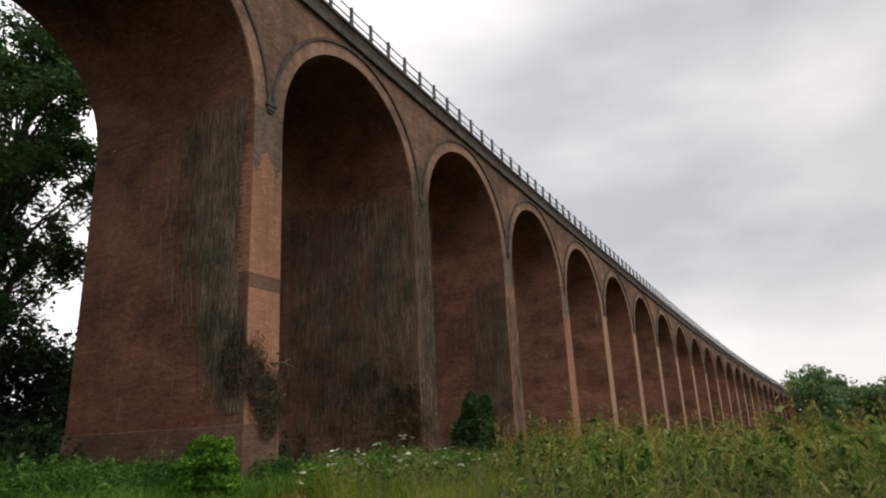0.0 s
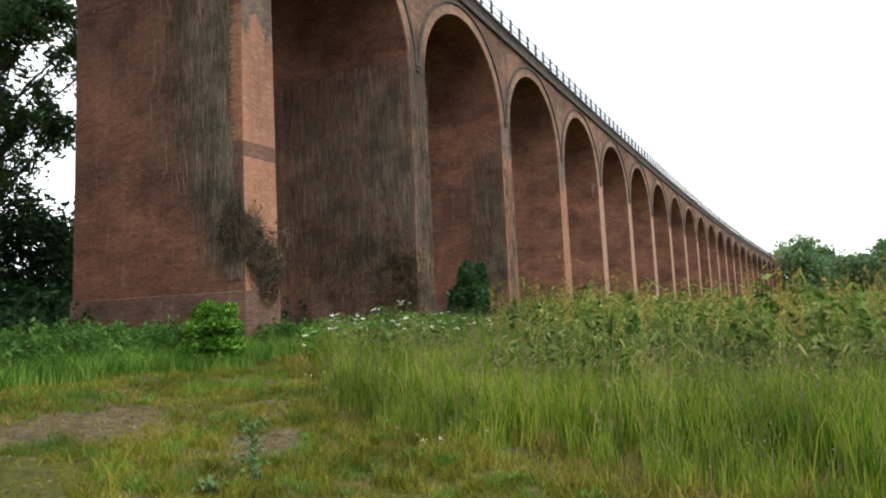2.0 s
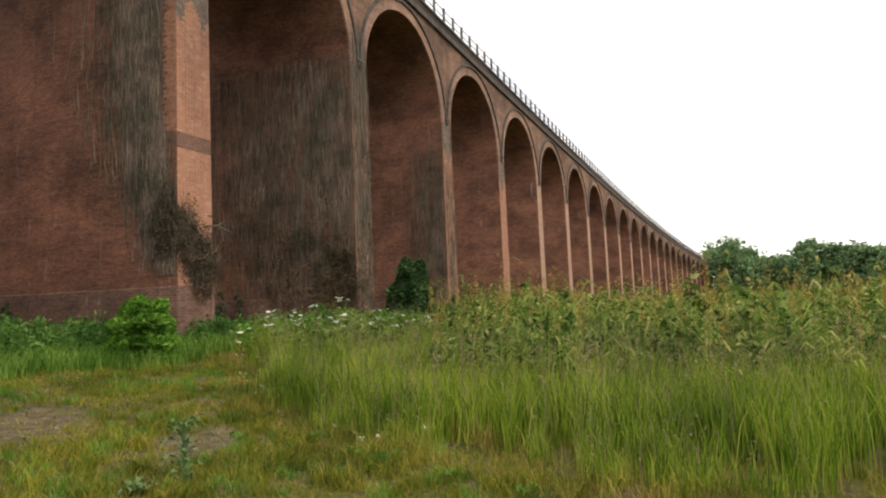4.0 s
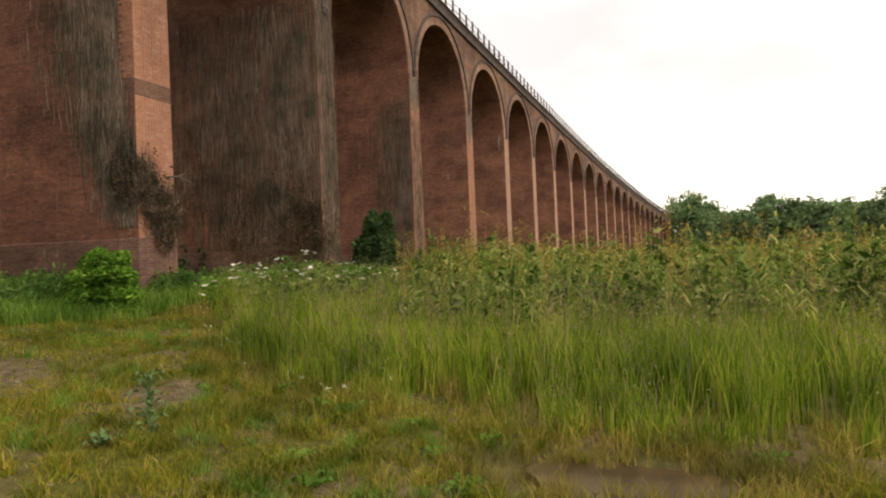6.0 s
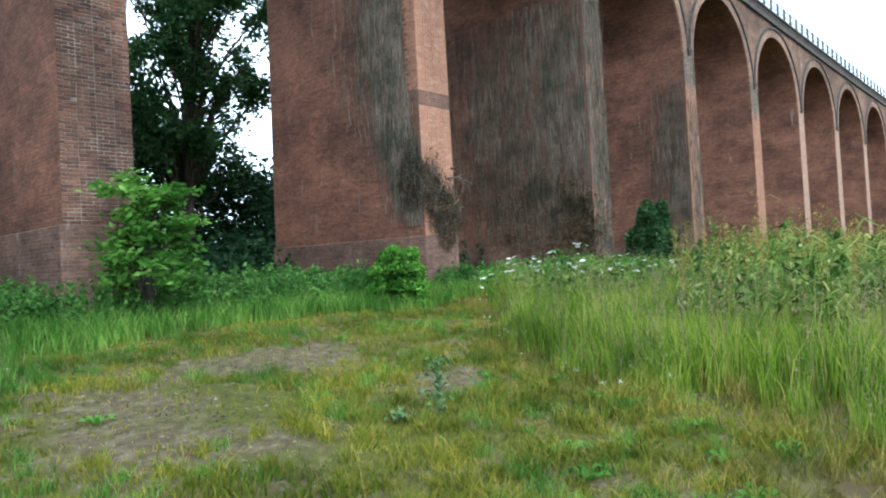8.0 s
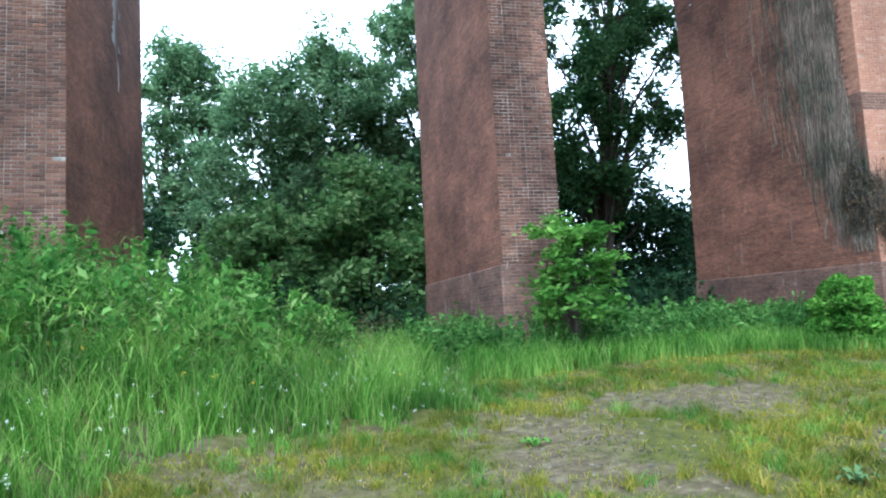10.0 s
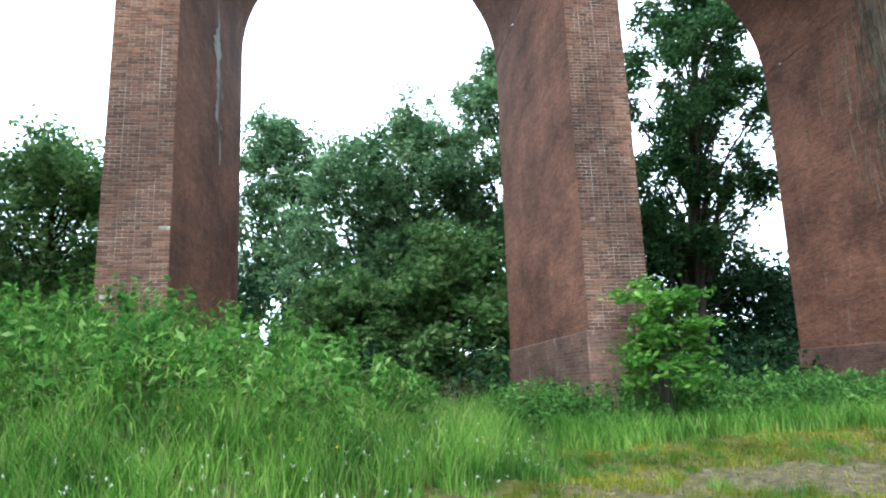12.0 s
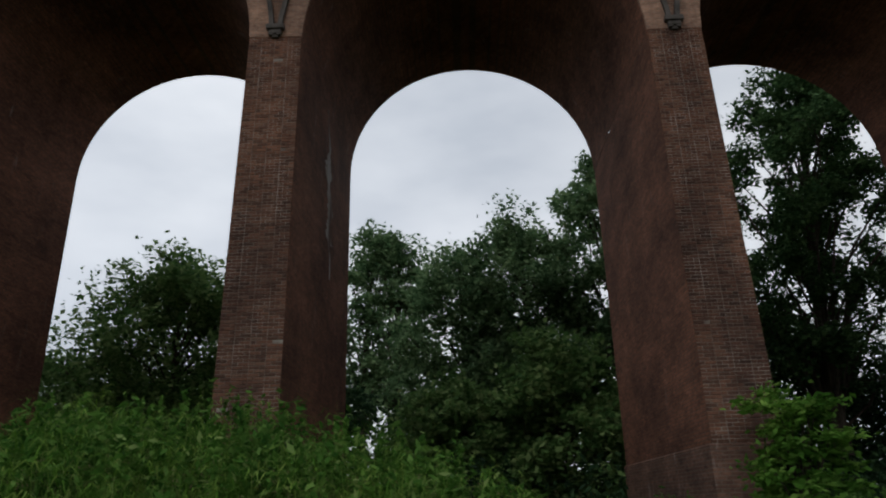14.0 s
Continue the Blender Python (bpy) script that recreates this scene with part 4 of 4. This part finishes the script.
def ivy_tangle(seed, pier, x, y, z, rx, ry, rz, count, label, dry=0):
    """A hanging knot of dry twigs with a few withered leaves."""
    rng = np.random.default_rng(seed)
    verts, faces, cs = [], [], []
    for k in range(count):
        d = rng.normal(size=3)
        d /= np.linalg.norm(d)
        p = Vector(d * rng.uniform(0.2, 1.0) * np.array([rx, ry, rz])) + Vector((x, y, z - SPRING))
        e = p + Vector((rng.normal() * 0.12, rng.normal() * 0.10 - 0.02, rng.normal() * 0.28))
        tube(verts, faces, [p, p.lerp(e, 0.5) + Vector(rng.normal(size=3) * 0.04), e], [0.008, 0.006, 0.002], 3)
        if k < dry:
            cs += [np.array(e) + rng.normal(size=3) * 0.05 for _ in range(6)]
    top = tagged(raw("ivy_tangle", verts, faces, VINE), label, "ivy", "", "stuff")
    top.matrix_basis = pier_objects[pier].matrix_basis
    if cs:
        lf = new("dry_leaves", mesh_arrays("dry_leaves", *leaves(rng, np.array(cs), 0.055, 0.8, 1.3), DRY_LEAF))
        lf.parent = top
    return top


KNOT = "hanging tangle of dry ivy twigs on the pier corner"
ivy_tangle(64, 2, 0.12, -0.16, 3.5, 0.76, 0.2, 0.72, 1700, KNOT, 300)
ivy_tangle(65, 2, -0.45, -0.12, 4.15, 0.45, 0.2, 0.85, 1200, KNOT, 150)
ivy_tangle(67, 2, 0.18, -0.15, 2.85, 0.45, 0.14, 0.45, 500, KNOT, 100)
ivy_tangle(68, 2, -0.76, 0.3, 4.6, 0.14, 0.5, 1.1, 1300, KNOT, 100)
ivy_tangle(66, 3, -0.75, 0.5, 3.2, 0.2, 0.9, 1.9, 1300, "hanging tangle of dry brown ivy twigs on the pier corner", 900)

# bristling stub of a broken ivy trunk on the corner
verts, faces = [], []
for dx, dz in ((0.75, 0.0), (0.45, 0.28), (0.6, -0.16)):
    tube(verts, faces, [Vector((0.3, -0.2, 4.45 - SPRING)), Vector((0.65, -0.28, 4.5 - SPRING)), Vector((0.45 + dx, -0.34, 4.35 + dz - SPRING))], [0.035, 0.028, 0.008], 6)
tagged(raw("ivy_stub", verts, faces, VINE), "pale broken ivy stub jutting from a pier corner", "ivy").matrix_basis = pier_objects[2].matrix_basis


# ---- orange brick repair returning round one pier corner ----
bm = bmesh.new()
for c in range(54):
    z = -5.35 + COURSE_HIGH * c
    w = (0.34, 0.455)[c % 2] + 0.06 * math.sin(c * 1.9)
    x = -HALF + 0.004 * z
    box(bm, x - 0.007, x + 0.05, 0.010 * z + 0.012, w, z, z + COURSE_HIGH - 0.006)
part("brick_repair", bm, BRICK_REPAIR, pier_objects[2], "fresher orange brickwork at the corner")


# ---- flowering and broad-leaved plants ----
def umbel_mesh():
    """A lacy flat flower head: one connected, lobed cap."""
    rng = np.random.default_rng(69)
    verts, faces = [(0, 0, 0.012)], []
    for q in (1, 2, 3):
        for s in range(18):
            r = 0.028 * q * (1 + (0.35 if s % 2 else -0.2) * (q == 3)) + rng.uniform(-0.004, 0.004)
            w = 2 * math.pi * s / 18
            verts.append((r * math.cos(w), r * math.sin(w), 0.012 - 0.006 * q + rng.uniform(-0.008, 0.008)))
    for s in range(18):
        n = (s + 1) % 18
        faces.append((0, 1 + s, 1 + n))
        for q in (0, 1):
            faces.append((1 + 18 * q + s, 19 + 18 * q + s, 19 + 18 * q + n, 1 + 18 * q + n))
    me = bpy.data.meshes.new("umbel")
    me.from_pydata(verts, [], faces)
    me.materials.append(PETAL)
    return me


UMBEL = umbel_mesh()


def cow_parsley(x, y, tall, seed):
    rng = np.random.default_rng(seed)
    top = tagged(new("cow_parsley"), "cow parsley with flat white flower heads by the piers", "wildflower", "cow parsley by the piers")
    top.matrix_basis = pose(x, y, float(height(x, y)) - 0.05)
    for k in range(4):
        verts, faces = [], []
        a = k * 2.4 + rng.uniform(0, 1)
        base, tip = Vector((0.05 * math.cos(a), 0.05 * math.sin(a), 0)), Vector((0.26 * math.cos(a), 0.26 * math.sin(a), tall * rng.uniform(0.5, 1.0)))
        mid = base.lerp(tip, 0.6) - Vector((0.04 * math.cos(a), 0.04 * math.sin(a), 0))
        tube(verts, faces, [base, mid, tip], [0.012, 0.009, 0.005], 5)
        for j in range(2):
            b = a + (j - 0.5) * 1.6
            e = tip + Vector((0.15 * math.cos(b), 0.15 * math.sin(b), rng.uniform(-0.12, 0.12)))
            tube(verts, faces, [mid.lerp(tip, 0.6), e], [0.005, 0.003], 4)
            u = new("umbel", UMBEL)
            u.parent = top
            u.matrix_basis = Matrix.Translation(e) @ pose(0, 0, 0, rng.uniform(-25, 25), rng.uniform(-25, 25), rng.uniform(0, 360)) @ Matrix.Scale(rng.uniform(0.5, 1.0), 4)
        raw("stem", verts, faces, WEED_LEAF, top)
    u = rng.uniform(0.05, 0.85, 300)
    lc = np.stack([rng.normal(size=300) * 0.18, rng.normal(size=300) * 0.18, u * tall], 1)
    lf = new("leaves", mesh_arrays("leaves", *leaves(rng, lc, 0.06, 0.6, 1.8), LEAF_BRIGHT))
    lf.parent = top
    return top


for k, (px, py, ph) in enumerate(((13.2, 11.3, 0.95), (13.9, 10.9, 1.05), (14.5, 11.3, 1.0), (14.9, 10.3, 1.6), (15.4, 11.2, 1.1), (16.4, 10.2, 1.2), (17.0, 10.8, 1.45), (17.7, 9.8, 1.3), (18.8, 10.6, 1.2), (16.2, 9.3, 0.95), (19.8, 9.9, 1.15))):
    cow_parsley(px + 0.45, py - 0.75, ph, 70 + k)


def rosette(name, x, y, tall, count, long, seed, material, label, category, stem=0.0):
    """Broad leaves arching from one root, with a stem where there is one."""
    rng = np.random.default_rng(seed)
    top = tagged(new(name), label, category)
    top.matrix_basis = pose(x, y, float(height(x, y)) - 0.01)
    for k in range(count):
        a, s = k * 2.4 + rng.uniform(-0.3, 0.3), rng.uniform(0.7, 1.15) * long
        z0 = stem * k / count * 0.85
        lift = tall * rng.uniform(0.6, 1.1)
        verts, faces = [], []
        for q in range(6):
            u = q / 5
            r, z, w = s * u, z0 + lift * math.sin(u * 2.4) * 0.9, 0.13 * long * math.sin(math.pi * (0.12 + 0.86 * u)) + 0.004
            side = 0.02 * math.sin(q * 2.1 + k)
            for v in (-1, 0, 1):
                verts.append((r * math.cos(a) - v * w * math.sin(a), r * math.sin(a) + v * w * math.cos(a), z + abs(v) * w * 0.35 + side * v))
            if q:
                b = q * 3
                faces += [(b - 3, b - 2, b + 1, b), (b - 2, b - 1, b + 2, b + 1)]
        raw("leaf", verts, faces, material, top, True)
    if stem:
        verts, faces = [], []
        tube(verts, faces, [Vector((0, 0, -0.03)), Vector((0.01, 0.01, stem * 0.5)), Vector((0.03, 0, stem))], [0.009, 0.007, 0.003], 6)
        raw("stem", verts, faces, material, top)
    return top


rosette("thistle", 4.95, 4.6, 0.10, 24, 0.17, 81, THISTLE, "young blue-green thistle standing on the track", "thistle", 0.68)
rosette("thistle", 4.55, 4.75, 0.08, 9, 0.17, 82, THISTLE, "low blue-green thistle rosette on the track", "thistle", 0.1)
for k, (px, py) in enumerate(((3.9, 0.85), (4.35, 2.6), (4.9, 3.0), (3.4, 2.1), (2.2, 3.6), (2.6, 6.9), (6.4, 3.2), (5.7, 1.6), (6.0, 2.4), (5.9, 0.2), (6.6, 3.7), (7.3, 4.7), (5.6, -0.6), (4.6, 1.5), (7.0, 5.6), (5.2, 1.9))):
    rosette("dock_plant", px, py, 0.10, 7, 0.17, 90 + k, LEAF_BRIGHT, "low broad-leaved dock growing on the track", "dock")

# clover and buttercups
kx, ky = scatter(g, 420, -4, 4.5, 5.5, 11.5, lambda x, y: in_left(x, y) & (x > left_edge(y) - 2.2))
kz = height(kx, ky) + 0.12 + 0.3 * np.clip((left_edge(ky) - kx) / 1.5, 0.1, 1)
kx2, ky2 = scatter(g, 200, 5, 14, 3, 12, lambda x, y: (x > right_edge(y) - 0.7) & (x < right_edge(y) + 0.8))
kz2 = height(kx2, ky2) + 0.22
kc = np.concatenate([np.stack([kx, ky, kz], 1), np.stack([kx2, ky2, kz2], 1)])
kc = (kc[:, None, :] + g.normal(size=(len(kc), 10, 3)) * 0.013).reshape(-1, 3)
stuff("clover_flowers", leaves(g, kc, 0.014, 1.0, 1.2), PETAL, "small white clover heads along the track edge", "wildflower")
yx, yy = scatter(g, 60, -6, 2, 6, 11, in_left)
yc = np.stack([yx, yy, height(yx, yy) + 0.62], 1)
yc = (yc[:, None, :] + g.normal(size=(len(yc), 6, 3)) * 0.012).reshape(-1, 3)
stuff("buttercups", leaves(g, yc, 0.018, 0.5, 1.0), YELLOW, "yellow buttercups in the bank grass", "wildflower")

# puddle at the track edge
WATER, p_n, p_l, p_b = node_material("muddy_water", 0.3, 0.12)
p_b.inputs["Base Color"].default_value = (0.075, 0.05, 0.028, 1)
p_noise = world_noise(p_n, p_l, 3.0, 3.0)
p_ramp = ramp(p_n, [(0.35, (0.035, 0.024, 0.011)), (0.65, (0.085, 0.056, 0.026))])
p_l.new(p_noise.outputs["Fac"], p_ramp.inputs["Fac"])
p_l.new(p_ramp.outputs["Color"], p_b.inputs["Base Color"])
p_level = float(height(5.05, 0.3)) + 0.045
p_verts = [(5.05, 0.3, p_level)]
for reach, drop in ((1.0, 0.0), (1.06, 0.12)):
    for k in range(40):
        a = 2 * math.pi * k / 40
        p_verts.append((5.05 + reach * (0.38 + 0.1 * math.sin(3 * a)) * math.cos(a), 0.3 + reach * (1.0 + 0.2 * math.sin(2 * a + 1)) * math.sin(a), p_level - drop))
p_faces = [(0, k, k % 40 + 1) for k in range(1, 41)] + [(k, k + 40, k % 40 + 41, k % 40 + 1) for k in range(1, 41)]
tagged(raw("puddle", p_verts, p_faces, WATER), "shallow brown rain puddle at the track edge", "puddle")

# tufts round the puddle
oa = g.uniform(0, 2 * np.pi, 90)
ox, oy = 5.05 + 0.5 * np.cos(oa) * g.uniform(0.6, 1.4, 90), 0.3 + 1.2 * np.sin(oa) * g.uniform(0.6, 1.3, 90)
ox, oy = (ox[:, None] + g.normal(size=(90, 36)) * 0.045).ravel(), (oy[:, None] + g.normal(size=(90, 36)) * 0.045).ravel()
stuff("puddle_grass", blades(g, ox, oy, g.uniform(0.08, 0.3, len(ox)), 0.0035, 0.8), STRAW, "yellow-green grass standing in the puddle")

# ---- face bricks of the piers ----
brick_rng = np.random.default_rng(99)
LONG, SHORT, COURSE, JOINT = 0.215, 0.1025, 0.075, 0.011


def brick_rows():
    """Places of the face bricks of one pier in Flemish bond: x, z and half length, course by course."""
    rows = []
    for c in range(131):
        z = -9.80 + COURSE * (c + 0.5)
        half = HALF - 0.0042 * z - 0.002
        lengths = [LONG if (k + c) % 2 else SHORT for k in range(8)]
        fit = (2 * half - 8 * JOINT) / sum(lengths)
        x = -half
        for q in lengths:
            rows.append((x + (q * fit + JOINT) / 2, z, q * fit / 2))
            x += q * fit + JOINT
    return rows


def brick_box(x, z, half, proud):
    y = 0.010 * z
    h, e = COURSE / 2 - JOINT / 2, 0.006
    ring = [(x - half, z - h), (x + half, z - h), (x + half, z + h), (x - half, z + h)]
    front = [(x - half + e, z - h + e), (x + half - e, z - h + e), (x + half - e, z + h - e), (x - half + e, z + h - e)]
    return [(a, y + 0.004, b) for a, b in ring] + [(a, y - proud * 0.5, b) for a, b in ring] + [(a, y - proud, b) for a, b in front]


BOX_FACES = [(s + k, s + (k + 1) % 4, s + 4 + (k + 1) % 4, s + 4 + k) for s in (0, 4) for k in range(4)] + [(8, 9, 10, 11)]
ALL_BRICKS = brick_rows()
shared = {}
for i in (0, 1, 2, 3, 4, 5):
    mat = FACE_BROWN if i < 2 else FACE_ORANGE
    single = []
    fields = {mat: ([], []), FACE_GREY: ([], []), FACE_DARK: ([], [])}
    for x, z, half in ALL_BRICKS:
        if i == 1 and -6.3 < z < -3.1 and len(single) < 300:
            single.append((x, z, half))
            continue
        if brick_rng.uniform() < 0.003:
            continue
        grey = i >= 2 and z > -1.75 + 0.35 * math.sin(7 * x + i) + brick_rng.uniform(-0.1, 0.1)
        banded = i == 2 and abs(z - 6.8 + SPRING) < 0.26
        verts, faces = fields[FACE_DARK if banded else FACE_GREY if grey else mat]
        b = len(verts)
        verts += brick_box(x, z, half, brick_rng.uniform(0.006, 0.016))
        faces += [tuple(b + q for q in f) for f in BOX_FACES]
    for tone, (verts, faces) in fields.items():
        if verts:
            tagged(raw("face_bricks", verts, faces, tone, pier_objects[i]), "", "", "", "stuff")
    for x, z, half in single:
        key = (round(half, 3), int(brick_rng.integers(0, 3)))
        if key not in shared:
            me = bpy.data.meshes.new("brick")
            me.from_pydata(brick_box(0, 0, half, 0.007 + 0.004 * key[1]), [], BOX_FACES)
            me.materials.append(mat)
            shared[key] = me
        ob = new("brick", shared[key])
        ob.parent = pier_objects[i]
        ob.matrix_basis = pose(x, 0.010 * z, z)


# ---- lime wash-out running down one pier ----
lime_rng = np.random.default_rng(7)
LIME = rough_material("lime_deposit", [(0.38, (0.10, 0.06, 0.045)), (0.5, (0.22, 0.18, 0.155)), (0.62, (0.36, 0.335, 0.31))], 1.5, 0.95, 0.3, 0.01, 0.0, (1, 1.5, 0.35))
lv = []
for k in range(61):
    u = k / 60
    z = -4.9 + 5.0 * u
    mid = 4.3 - 0.8 * u + 0.10 * math.sin(k * 0.3)
    w = 0.04 + (0.42 if 12 < k < 44 else 0.16) * (0.7 + 0.3 * math.sin(k * 0.55)) * min(1, 6 * u, 5 * (1 - u))
    x = HALF - 0.004 * z + 0.004
    lv += [(x, mid - w * lime_rng.uniform(0.5, 1.3), z), (x, mid + w * lime_rng.uniform(0.5, 1.3), z)]
raw("lime_stain", lv, [(2 * k, 2 * k + 1, 2 * k + 3, 2 * k + 2) for k in range(60)], LIME, pier_objects[0])


# ---- stones on the worn track ----
STONE_BIT = leaf_material("track_stone", [(0.0, (0.06, 0.05, 0.04)), (0.6, (0.17, 0.145, 0.115)), (1.0, (0.25, 0.22, 0.18))], 0.9, 0.0)
px, py = scatter(g, 30000, -1, 10, 2.0, 11, lambda x, y: ~in_right(x, y) & ~in_left(x, y) & (g.uniform(size=len(x)) < bare(x, y) ** 1.5 * 0.55))
ps = 0.006 + 0.03 * g.uniform(size=len(px)) ** 4
corner = np.array([(1, 0, 0), (0.3, 0.9, 0.1), (-0.8, 0.5, 0), (-0.7, -0.6, 0.1), (0.4, -0.9, 0), (0.1, 0.0, 0.6)])
pv = np.stack([px, py, height(px, py) + 0.001], 1)[:, None, :] + corner[None] * ps[:, None, None] * g.uniform(0.6, 1.3, (len(px), 6, 1))
pl = (np.arange(len(px))[:, None] * 6 + np.array([[0, 1, 5, 1, 2, 5, 2, 3, 5, 3, 4, 5, 4, 0, 5]])).ravel()
stuff("track_stones", (pv.reshape(-1, 3), pl, np.full(len(px) * 5, 3)), STONE_BIT, "small broken stones scattered on the worn track", "gravel")
